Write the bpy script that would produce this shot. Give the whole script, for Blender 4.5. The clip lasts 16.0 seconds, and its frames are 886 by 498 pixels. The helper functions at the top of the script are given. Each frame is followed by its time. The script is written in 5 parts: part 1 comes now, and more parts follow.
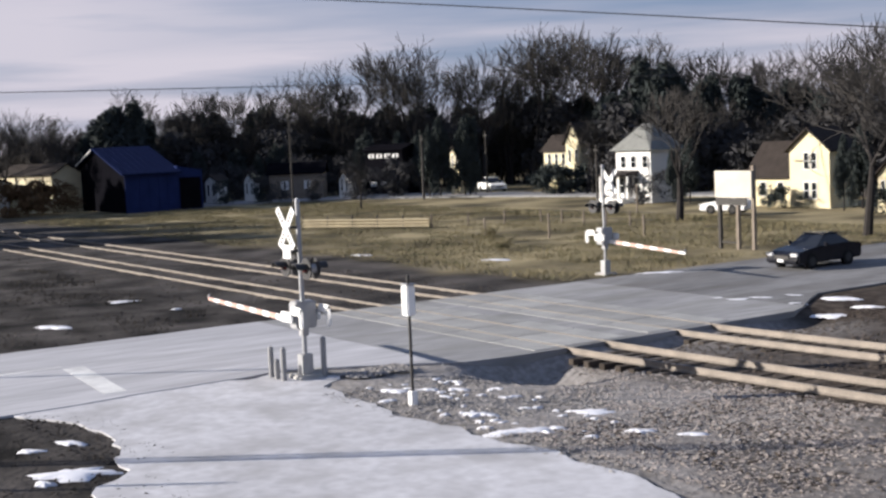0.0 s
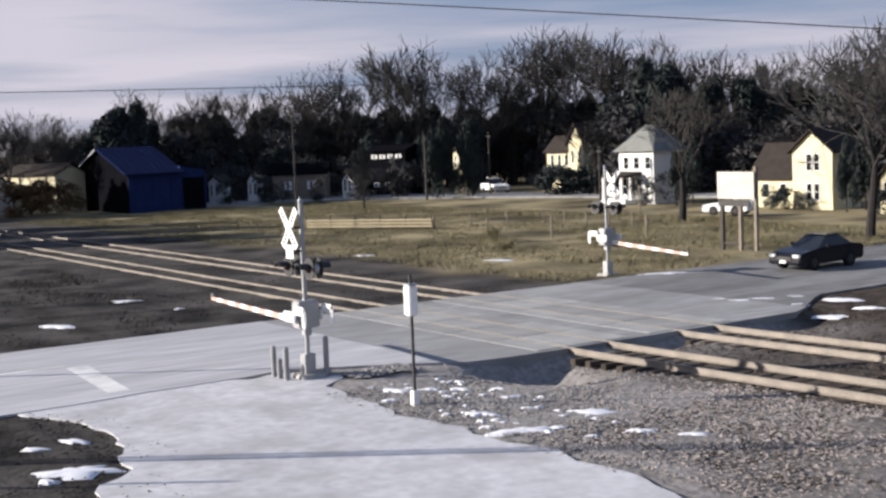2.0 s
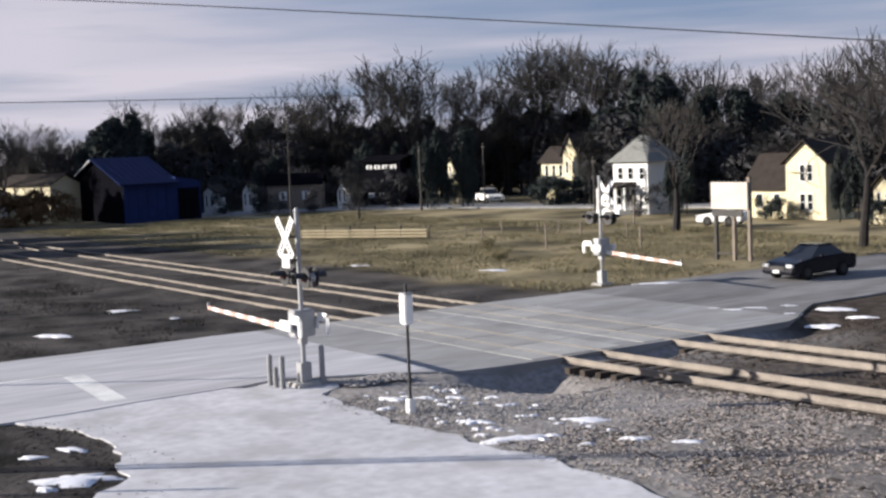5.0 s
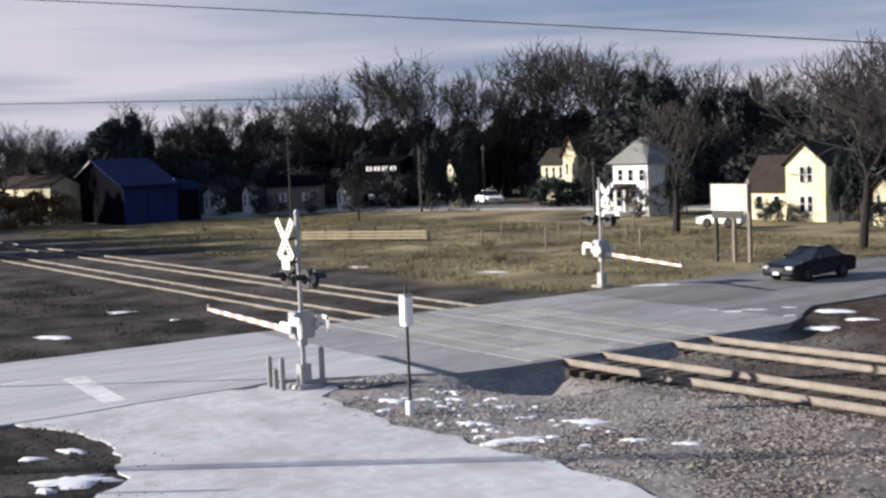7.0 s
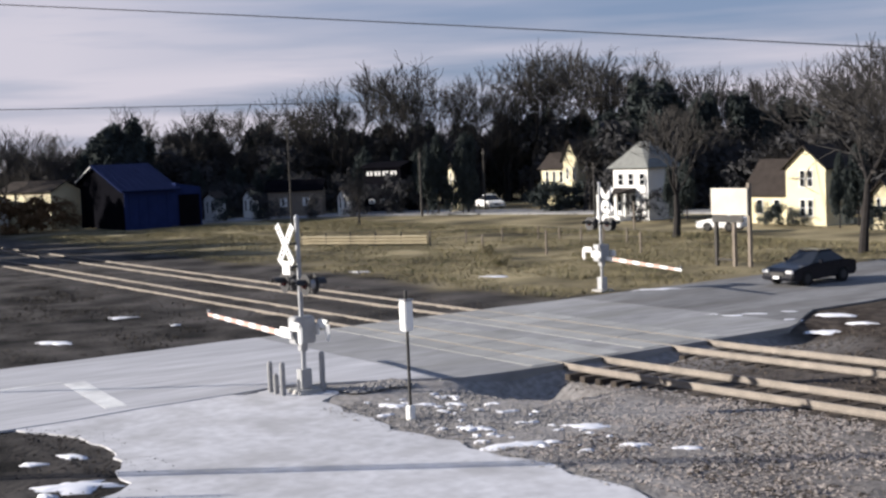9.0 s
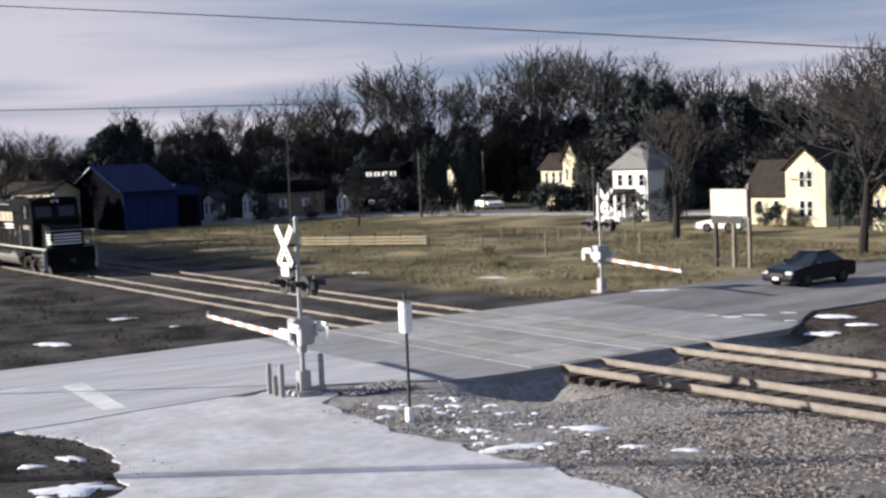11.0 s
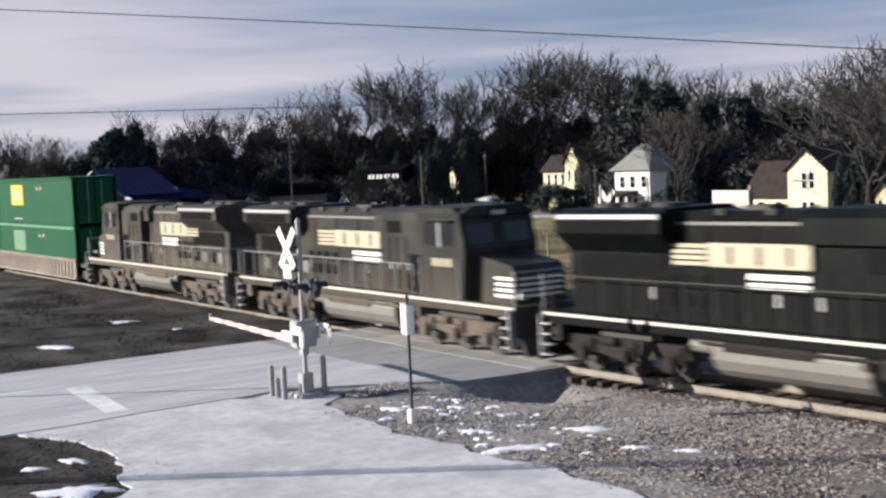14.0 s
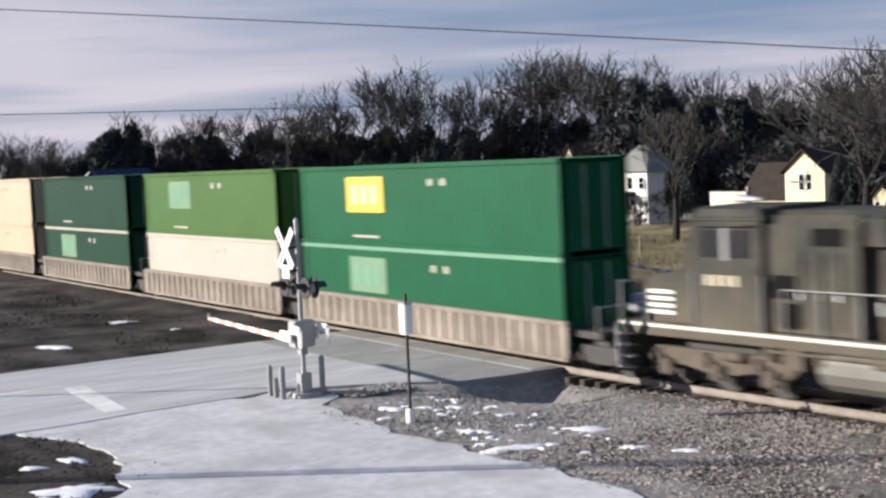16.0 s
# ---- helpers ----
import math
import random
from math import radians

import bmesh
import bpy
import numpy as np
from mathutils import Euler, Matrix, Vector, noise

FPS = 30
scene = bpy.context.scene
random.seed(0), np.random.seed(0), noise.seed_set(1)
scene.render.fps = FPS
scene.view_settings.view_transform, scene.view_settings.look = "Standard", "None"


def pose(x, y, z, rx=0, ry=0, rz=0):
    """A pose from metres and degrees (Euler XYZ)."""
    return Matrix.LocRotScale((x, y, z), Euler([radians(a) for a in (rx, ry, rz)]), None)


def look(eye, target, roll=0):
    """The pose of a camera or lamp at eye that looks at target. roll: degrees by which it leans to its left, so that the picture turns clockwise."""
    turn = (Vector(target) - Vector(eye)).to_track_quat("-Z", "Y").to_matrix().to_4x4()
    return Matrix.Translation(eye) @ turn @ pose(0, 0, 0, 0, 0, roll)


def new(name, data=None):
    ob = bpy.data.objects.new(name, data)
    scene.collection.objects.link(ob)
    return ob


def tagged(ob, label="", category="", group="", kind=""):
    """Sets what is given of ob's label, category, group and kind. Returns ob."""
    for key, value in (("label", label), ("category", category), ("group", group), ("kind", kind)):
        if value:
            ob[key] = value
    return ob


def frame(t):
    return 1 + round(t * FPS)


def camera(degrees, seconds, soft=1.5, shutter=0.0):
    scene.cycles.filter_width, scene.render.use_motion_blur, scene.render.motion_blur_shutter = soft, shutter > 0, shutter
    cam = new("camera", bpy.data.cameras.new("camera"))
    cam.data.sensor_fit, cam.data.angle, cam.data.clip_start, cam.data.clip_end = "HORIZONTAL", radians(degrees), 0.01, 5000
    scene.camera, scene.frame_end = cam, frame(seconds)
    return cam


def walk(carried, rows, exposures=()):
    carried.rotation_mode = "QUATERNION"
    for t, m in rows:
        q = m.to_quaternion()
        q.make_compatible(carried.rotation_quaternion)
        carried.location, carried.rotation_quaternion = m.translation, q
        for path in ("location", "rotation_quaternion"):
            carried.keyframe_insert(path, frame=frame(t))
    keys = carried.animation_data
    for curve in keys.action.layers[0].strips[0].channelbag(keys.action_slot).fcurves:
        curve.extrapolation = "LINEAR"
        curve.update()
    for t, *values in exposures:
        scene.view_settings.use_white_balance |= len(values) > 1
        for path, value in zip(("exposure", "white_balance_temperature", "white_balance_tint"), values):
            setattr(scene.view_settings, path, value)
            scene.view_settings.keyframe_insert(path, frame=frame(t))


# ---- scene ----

cam = camera(37.65, 16.0, soft=2.6, shutter=0.5)


def view(x, y, z, yaw, pitch, roll):
    a, p = radians(yaw), radians(pitch)
    ahead = Vector((-math.sin(a) * math.cos(p), math.cos(a) * math.cos(p), math.sin(p)))
    eye = Vector((x, y, z))
    return look(eye, eye + ahead, roll)


PATH = [
    (0, -0.384, 0.242, 6.257, 56.412, -4.955, -2.489),
    (0.5, -0.232, 0.146, 6.266, 56.317, -4.867, -2.517),
    (1, -0.099, 0.081, 6.264, 56.412, -4.795, -2.491),
    (1.5, -0.14, 0.068, 6.273, 56.427, -4.76, -2.478),
    (2, -0.277, 0.193, 6.252, 56.547, -4.916, -2.379),
    (2.5, -0.157, 0.101, 6.268, 56.359, -4.7, -2.301),
    (3, -0.226, 0.162, 6.27, 56.327, -4.732, -2.337),
    (3.5, -0.142, 0.108, 6.26, 56.202, -4.427, -2.368),
    (4, -0.06, 0.019, 6.233, 56.265, -4.414, -2.399),
    (6.5, -0.189, 0.119, 6.253, 56.281, -4.509, -2.284),
    (7, -0.102, 0.049, 6.244, 56.276, -4.392, -2.31),
    (7.5, -0.092, 0.064, 6.232, 56.18, -4.32, -2.216),
    (8, -0.049, 0.024, 6.257, 56.29, -4.232, -2.334),
    (8.5, -0.124, 0.07, 6.259, 56.326, -4.347, -2.324),
    (9, -0.056, 0.043, 6.256, 56.302, -4.192, -2.43),
    (11.5, -0.091, 0.08, 6.289, 56.277, -4.175, -2.428),
    (12, 0.007, 0.022, 6.241, 56.324, -4.064, -2.586),
    (12.5, 0.034, -0.04, 6.255, 56.329, -4.089, -2.66),
    (13, -0, 0, 6.257, 56.268, -4.124, -2.544),
    (13.5, -0.018, -0.004, 6.281, 56.287, -4.079, -2.487),
    (14, -0.04, 0.07, 6.267, 56.399, -4.061, -2.609),
    (14.5, -0.101, 0.051, 6.297, 56.331, -4.176, -2.492),
    (15, 0.009, -0.027, 6.245, 56.298, -3.95, -2.551),
    (15.5, 0.04, 0.003, 6.256, 56.331, -4.04, -2.625),
    (16, -0.017, 0.019, 6.24, 56.277, -4.005, -2.525),
]
walk(cam, [(t, view(*p)) for t, *p in PATH], exposures=[(0.0, 0.95, 6420, 13), (16.0, 0.95, 6380, 12)])

# ---------------------------------------------------------------- light
SUN_FROM = Vector((-0.608, -0.794, 0.0)).normalized()
SUN_UP = 17.0
world = bpy.data.worlds.new("world")
scene.world = world
world.use_nodes = True
wn, wl = world.node_tree.nodes, world.node_tree.links
wn.clear()
sky = wn.new("ShaderNodeTexSky")
sky.sky_type, sky.sun_disc = "NISHITA", False
sky.sun_elevation, sky.sun_rotation = radians(SUN_UP), math.atan2(SUN_FROM.x, SUN_FROM.y)
co = wn.new("ShaderNodeTexCoord")
stretch = wn.new("ShaderNodeMapping")
stretch.inputs["Scale"].default_value = (1.0, 1.0, 13.0)
stretch.inputs["Rotation"].default_value = (radians(3), radians(4), radians(30))
cloud = wn.new("ShaderNodeTexNoise")
cloud.inputs["Scale"].default_value, cloud.inputs["Detail"].default_value = 2.2, 6.0
ramp = wn.new("ShaderNodeValToRGB")
ramp.color_ramp.elements[0].position, ramp.color_ramp.elements[1].position = 0.38, 0.6
mix = wn.new("ShaderNodeMix")
mix.data_type = "RGBA"
mix.inputs["B"].default_value = (6.9, 6.6, 7.3, 1)
up = wn.new("ShaderNodeSeparateXYZ")
low = wn.new("ShaderNodeMapRange")
low.inputs["From Min"].default_value, low.inputs["From Max"].default_value = 0.065, 0.115
low.inputs["To Min"].default_value, low.inputs["To Max"].default_value = 1.0, 0.08
bank = wn.new("ShaderNodeMapRange")  # a bank of cloud towards the west that thins to the north
bank.inputs["From Min"].default_value, bank.inputs["From Max"].default_value = 0.3, 0.72
bank.inputs["To Min"].default_value, bank.inputs["To Max"].default_value = 0.95, 0.0
high = wn.new("ShaderNodeMapRange")
high.inputs["From Min"].default_value, high.inputs["From Max"].default_value = 0.1, 0.3
high.inputs["To Min"].default_value, high.inputs["To Max"].default_value = 1.0, 0.05
banked, cover = wn.new("ShaderNodeMath"), wn.new("ShaderNodeMath")
banked.operation, cover.operation = "MULTIPLY", "MAXIMUM"
thin = wn.new("ShaderNodeMath")
thin.operation = "MULTIPLY"
bg = wn.new("ShaderNodeBackground")
bg.inputs["Strength"].default_value = 0.05
out = wn.new("ShaderNodeOutputWorld")
wl.new(co.outputs["Generated"], stretch.inputs["Vector"])
wl.new(stretch.outputs["Vector"], cloud.inputs["Vector"])
wl.new(cloud.outputs["Fac"], ramp.inputs["Fac"])
wl.new(co.outputs["Generated"], up.inputs["Vector"])
wl.new(up.outputs["Z"], low.inputs["Value"])
wl.new(ramp.outputs["Color"], thin.inputs[0])
wl.new(up.outputs["Y"], bank.inputs["Value"])
wl.new(up.outputs["Z"], high.inputs["Value"])
wl.new(bank.outputs["Result"], banked.inputs[0])
wl.new(high.outputs["Result"], banked.inputs[1])
wl.new(banked.outputs[0], cover.inputs[0])
wl.new(low.outputs["Result"], cover.inputs[1])
wl.new(cover.outputs[0], thin.inputs[1])
wl.new(thin.outputs[0], mix.inputs["Factor"])
veil = wn.new("ShaderNodeMix")  # thin high cloud over the clear sky
veil.data_type = "RGBA"
veil.inputs["Factor"].default_value = 0.7
veil.inputs["B"].default_value = (2.2, 3.1, 5.3, 1)
wl.new(sky.outputs["Color"], veil.inputs["A"])
wl.new(veil.outputs["Result"], mix.inputs["A"])
wl.new(mix.outputs["Result"], bg.inputs["Color"])
wl.new(bg.outputs["Background"], out.inputs["Surface"])
sun = new("sun", bpy.data.lights.new("sun", "SUN"))
sun.data.energy, sun.data.angle, sun.data.color = 5.0, radians(0.45), (1.0, 0.93, 0.82)
e = radians(SUN_UP)
sun_dir = SUN_FROM * math.cos(e) + Vector((0, 0, math.sin(e)))
sun.matrix_world = look(sun_dir * 100, (0, 0, 0))


# ---------------------------------------------------------------- materials
def mat(name, base, rough=0.8, metal=0.0, scale=3.0, vary=0.25, bump=0.15, second=None, coords="Object", grime=None, each=0.0, run=1.0, dust=None, spec=None):
    """A surface with variation at two scales, fine relief and, where asked, grime in patches."""
    m = bpy.data.materials.new(name)
    m.use_nodes = True
    n, l = m.node_tree.nodes, m.node_tree.links
    bsdf = n["Principled BSDF"]
    tc = n.new("ShaderNodeTexCoord")
    big, small = n.new("ShaderNodeTexNoise"), n.new("ShaderNodeTexNoise")
    along = n.new("ShaderNodeMapping")
    along.inputs["Scale"].default_value = (1.0, run, 1.0)
    l.new(tc.outputs[coords], along.inputs["Vector"])
    for node, s, det in ((big, scale, 4), (small, scale * 14, 3)):
        node.inputs["Scale"].default_value, node.inputs["Detail"].default_value = s, det
        l.new(along.outputs["Vector"], node.inputs["Vector"])
    cr = n.new("ShaderNodeValToRGB")
    a = [c * (1 - vary) for c in base]
    b = [min(1, c * (1 + vary)) for c in (second or base)]
    cr.color_ramp.elements[0].color, cr.color_ramp.elements[1].color = (*a, 1), (*b, 1)
    cr.color_ramp.elements[0].position, cr.color_ramp.elements[1].position = 0.3, 0.7
    add = n.new("ShaderNodeMath")
    add.operation = "MULTIPLY_ADD"
    l.new(small.outputs["Fac"], add.inputs[0])
    add.inputs[1].default_value = 0.5
    half = n.new("ShaderNodeMath")
    half.operation = "MULTIPLY"
    half.inputs[1].default_value = 0.5
    l.new(big.outputs["Fac"], half.inputs[0])
    l.new(half.outputs[0], add.inputs[2])
    l.new(add.outputs[0], cr.inputs["Fac"])
    colour = cr.outputs["Color"]
    if each:
        info, hsv = n.new("ShaderNodeObjectInfo"), n.new("ShaderNodeHueSaturation")
        rng = n.new("ShaderNodeMapRange")
        rng.inputs["To Min"].default_value, rng.inputs["To Max"].default_value = 1 - each, 1 + each
        l.new(info.outputs["Random"], rng.inputs["Value"])
        l.new(rng.outputs["Result"], hsv.inputs["Value"])
        l.new(colour, hsv.inputs["Color"])
        colour = hsv.outputs["Color"]
    if grime:
        spot, gr, gm = n.new("ShaderNodeTexNoise"), n.new("ShaderNodeValToRGB"), n.new("ShaderNodeMix")
        spot.inputs["Scale"].default_value, spot.inputs["Detail"].default_value = 0.7, 8
        gr.color_ramp.elements[0].position, gr.color_ramp.elements[1].position = 0.45, 0.75
        gm.data_type = "RGBA"
        gm.inputs["B"].default_value = (*grime, 1)
        l.new(along.outputs["Vector"], spot.inputs["Vector"])
        l.new(spot.outputs["Fac"], gr.inputs["Fac"])
        l.new(gr.outputs["Color"], gm.inputs["Factor"])
        l.new(colour, gm.inputs["A"])
        colour = gm.outputs["Result"]
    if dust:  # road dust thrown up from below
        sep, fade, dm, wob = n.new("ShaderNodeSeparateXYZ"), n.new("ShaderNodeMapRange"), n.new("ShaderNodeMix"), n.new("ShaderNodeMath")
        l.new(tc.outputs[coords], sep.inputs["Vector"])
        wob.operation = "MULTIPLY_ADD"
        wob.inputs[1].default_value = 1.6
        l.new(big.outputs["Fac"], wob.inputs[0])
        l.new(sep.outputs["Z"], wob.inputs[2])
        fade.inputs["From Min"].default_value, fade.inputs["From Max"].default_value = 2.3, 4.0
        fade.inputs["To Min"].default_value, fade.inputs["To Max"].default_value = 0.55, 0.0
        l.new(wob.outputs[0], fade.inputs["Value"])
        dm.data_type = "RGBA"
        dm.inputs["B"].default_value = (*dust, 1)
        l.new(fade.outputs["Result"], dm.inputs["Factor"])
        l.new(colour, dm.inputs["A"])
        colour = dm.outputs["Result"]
    l.new(colour, bsdf.inputs["Base Color"])
    bsdf.inputs["Specular IOR Level"].default_value = spec if spec is not None else 0.15 if rough >= 0.9 else 0.5
    bsdf.inputs["Roughness"].default_value, bsdf.inputs["Metallic"].default_value = rough, metal
    if bump:
        bp = n.new("ShaderNodeBump")
        bp.inputs["Strength"].default_value, bp.inputs["Distance"].default_value = bump, 0.03
        l.new(small.outputs["Fac"], bp.inputs["Height"])
        l.new(bp.outputs["Normal"], bsdf.inputs["Normal"])
    return m


M = dict(
    asphalt=mat("asphalt", (0.36, 0.36, 0.38), 0.85, scale=0.25, vary=0.22, second=(0.46, 0.46, 0.48), grime=(0.27, 0.27, 0.28), run=0.12),
    apron=mat("apron_asphalt", (0.24, 0.24, 0.245), 0.9, scale=0.25, vary=0.25, second=(0.31, 0.31, 0.315), grime=(0.2, 0.2, 0.19), run=0.2),
    asphalt_dark=mat("dark_asphalt", (0.15, 0.15, 0.153), 0.9, scale=0.25, vary=0.3, second=(0.21, 0.21, 0.212), grime=(0.12, 0.115, 0.11), run=0.2),
    lot=mat("worn_pavement", (0.44, 0.44, 0.46), 0.85, scale=0.22, vary=0.18, second=(0.53, 0.53, 0.55), grime=(0.34, 0.335, 0.34)),
    panel=mat("crossing_panel", (0.29, 0.29, 0.28), 0.85, scale=1.0, vary=0.3, each=0.15),
    line=mat("road_paint", (0.7, 0.7, 0.68), 0.7, scale=1.5, vary=0.25, grime=(0.4, 0.4, 0.4)),
    rail=mat("rail_steel", (0.21, 0.183, 0.155), 0.55, 0.2, scale=2.0, vary=0.35),
    tie=mat("creosoted_wood", (0.06, 0.05, 0.042), 0.9, scale=2.0, vary=0.4, each=0.3),
    stone=mat("ballast_stone", (0.23, 0.215, 0.203), 0.95, scale=4.0, vary=0.3, second=(0.31, 0.295, 0.28)),
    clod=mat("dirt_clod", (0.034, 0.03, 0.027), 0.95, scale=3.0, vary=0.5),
    brownstone=mat("brown_gravel", (0.055, 0.045, 0.037), 0.95, scale=4.0, vary=0.4, second=(0.1, 0.083, 0.07)),
    pebble=mat("pale_pebbles", (0.2, 0.17, 0.15), 0.95, scale=4.0, vary=0.45, second=(0.36, 0.32, 0.29)),
    snow=mat("old_snow", (0.73, 0.74, 0.78), 0.8, scale=2.0, vary=0.1),
    boardface=mat("aged_billboard_sheet", (0.5, 0.47, 0.41), 0.7, scale=1.2, vary=0.15, bump=0.03, grime=(0.42, 0.38, 0.32)),
    white=mat("white_paint", (0.78, 0.78, 0.76), 0.55, scale=2.0, vary=0.1, bump=0.05),
    cream=mat("cream_siding", (0.62, 0.55, 0.36), 0.75, scale=1.5, vary=0.1),
    siding=mat("white_siding", (0.66, 0.66, 0.64), 0.75, scale=1.5, vary=0.08),
    shingle=mat("roof_shingle", (0.032, 0.026, 0.023), 0.9, scale=2.0, vary=0.4),
    shingle_grey=mat("grey_shingle", (0.17, 0.175, 0.165), 0.9, scale=2.0, vary=0.3),
    silver=mat("galvanised_steel", (0.34, 0.345, 0.355), 0.45, 0.5, scale=4.0, vary=0.15),
    black=mat("black_paint", (0.015, 0.015, 0.017), 0.5, scale=3.0, vary=0.3, bump=0.05),
    dark=mat("dark_steel", (0.03, 0.028, 0.026), 0.7, scale=3.0, vary=0.4),
    red=mat("red_sheeting", (0.55, 0.34, 0.28), 0.5, scale=4.0, vary=0.2, bump=0.03),
    lens=mat("red_lens", (0.06, 0.008, 0.008), 0.15, scale=4.0, vary=0.1, bump=0.0),
    wood=mat("weathered_wood", (0.2, 0.17, 0.14), 0.9, scale=3.0, vary=0.3),
    bark=mat("bark", (0.032, 0.029, 0.028), 0.95, scale=3.0, vary=0.4),
    twig=mat("twigs", (0.045, 0.042, 0.04), 0.95, scale=1.0, vary=0.3),
    needle=mat("evergreen_needles", (0.038, 0.046, 0.045), 1.0, scale=1.0, vary=0.4),
    brush=mat("bare_brush", (0.05, 0.05, 0.053), 0.95, scale=1.0, vary=0.4),
    drybrush=mat("dry_brush", (0.13, 0.08, 0.042), 0.95, scale=1.0, vary=0.3),
    straw=mat("dry_grass", (0.2, 0.172, 0.1), 0.95, scale=0.5, vary=0.35, grime=(0.075, 0.082, 0.045)),
    verge=mat("verge_grass", (0.05, 0.044, 0.036), 0.95, scale=0.5, vary=0.3),
    glass=mat("dark_glass", (0.012, 0.014, 0.018), 0.08, scale=1.0, vary=0.1, bump=0.0),
    carpaint=mat("dark_car_paint", (0.008, 0.009, 0.014), 0.2, 0.0, scale=2.0, vary=0.1, bump=0.0, spec=0.2),
    rubber=mat("rubber", (0.015, 0.015, 0.015), 0.9, scale=5.0, vary=0.2),
    lampglass=mat("headlight_glass", (0.75, 0.75, 0.75), 0.1, 0.3, scale=3.0, vary=0.1, bump=0.0),
    bluemetal=mat("blue_sheet_metal", (0.018, 0.029, 0.095), 0.95, 0.0, scale=1.0, vary=0.2, spec=0.05),
    barnroof=mat("dark_blue_roof_metal", (0.01, 0.016, 0.05), 0.95, scale=1.0, vary=0.2, spec=0.02),
    palewood=mat("pale_fence_wood", (0.36, 0.31, 0.21), 0.9, scale=1.5, vary=0.25),
    # near-black: the shade on the barn is put into this colour
    shadeboards=mat("shade_black_boards", (0.006, 0.006, 0.008), 1.0, scale=1.0, vary=0.3, spec=0.0),
    loco_black=mat("locomotive_black", (0.004, 0.0045, 0.005), 0.45, scale=0.6, vary=0.4, grime=(0.008, 0.011, 0.009), spec=0.06),
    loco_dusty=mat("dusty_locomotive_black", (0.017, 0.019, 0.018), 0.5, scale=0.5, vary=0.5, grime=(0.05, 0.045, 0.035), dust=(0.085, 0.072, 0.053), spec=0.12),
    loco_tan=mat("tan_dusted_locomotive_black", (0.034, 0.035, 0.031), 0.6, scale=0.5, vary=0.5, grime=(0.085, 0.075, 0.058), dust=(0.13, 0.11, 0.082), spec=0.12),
    truck_black=mat("oily_bogie", (0.022, 0.02, 0.019), 0.8, scale=1.5, vary=0.5, spec=0.15),
    truck=mat("dusty_bogie", (0.085, 0.068, 0.052), 0.85, scale=1.5, vary=0.5),
    tank=mat("fuel_tank", (0.14, 0.135, 0.12), 0.6, scale=0.8, vary=0.3),
    green=mat("green_container_paint", (0.003, 0.075, 0.032), 0.5, scale=0.5, vary=0.2, bump=0.04, spec=0.12),
    lime=mat("light_green_container_paint", (0.045, 0.11, 0.025), 0.5, scale=0.5, vary=0.15, bump=0.04, spec=0.15),
    deep=mat("deep_green_container_paint", (0.004, 0.036, 0.021), 0.55, scale=0.5, vary=0.2, bump=0.04, spec=0.1),
    pale=mat("white_container_paint", (0.37, 0.335, 0.29), 0.55, scale=0.5, vary=0.1, bump=0.04),
    beige=mat("beige_container_paint", (0.42, 0.32, 0.22), 0.55, scale=0.5, vary=0.12, bump=0.04),
    emblem=mat("aged_white_lettering", (0.4, 0.355, 0.25), 0.6, scale=1.0, vary=0.15, bump=0.0),
    mint=mat("pale_green_rail_paint", (0.09, 0.24, 0.15), 0.5, scale=1.0, vary=0.15, bump=0.0),
    faded=mat("faded_emblem_paint", (0.1, 0.2, 0.11), 0.6, scale=1.0, vary=0.15, bump=0.0),
    yellow=mat("yellow_sheeting", (0.75, 0.45, 0.02), 0.5, scale=2.0, vary=0.1, bump=0.0),
    well=mat("well_car_paint", (0.17, 0.14, 0.115), 0.75, scale=0.8, vary=0.3, grime=(0.3, 0.26, 0.21)),
    greywood=mat("grey_pole_wood", (0.07, 0.065, 0.06), 0.95, scale=3.0, vary=0.3),
    bollard=mat("bollard_paint", (0.24, 0.24, 0.245), 0.6, scale=3.0, vary=0.3),
    concrete=mat("concrete", (0.4, 0.39, 0.37), 0.9, scale=1.5, vary=0.2),
    grille=mat("grille_black", (0.01, 0.01, 0.01), 0.95, scale=6.0, vary=0.3, spec=0.05),
    locowhite=mat("aged_white_stripe", (0.46, 0.45, 0.41), 0.6, scale=1.5, vary=0.2, bump=0.0),
    wire=mat("wire_sheath", (0.03, 0.03, 0.035), 0.6, scale=5.0, vary=0.2, bump=0.0),
)


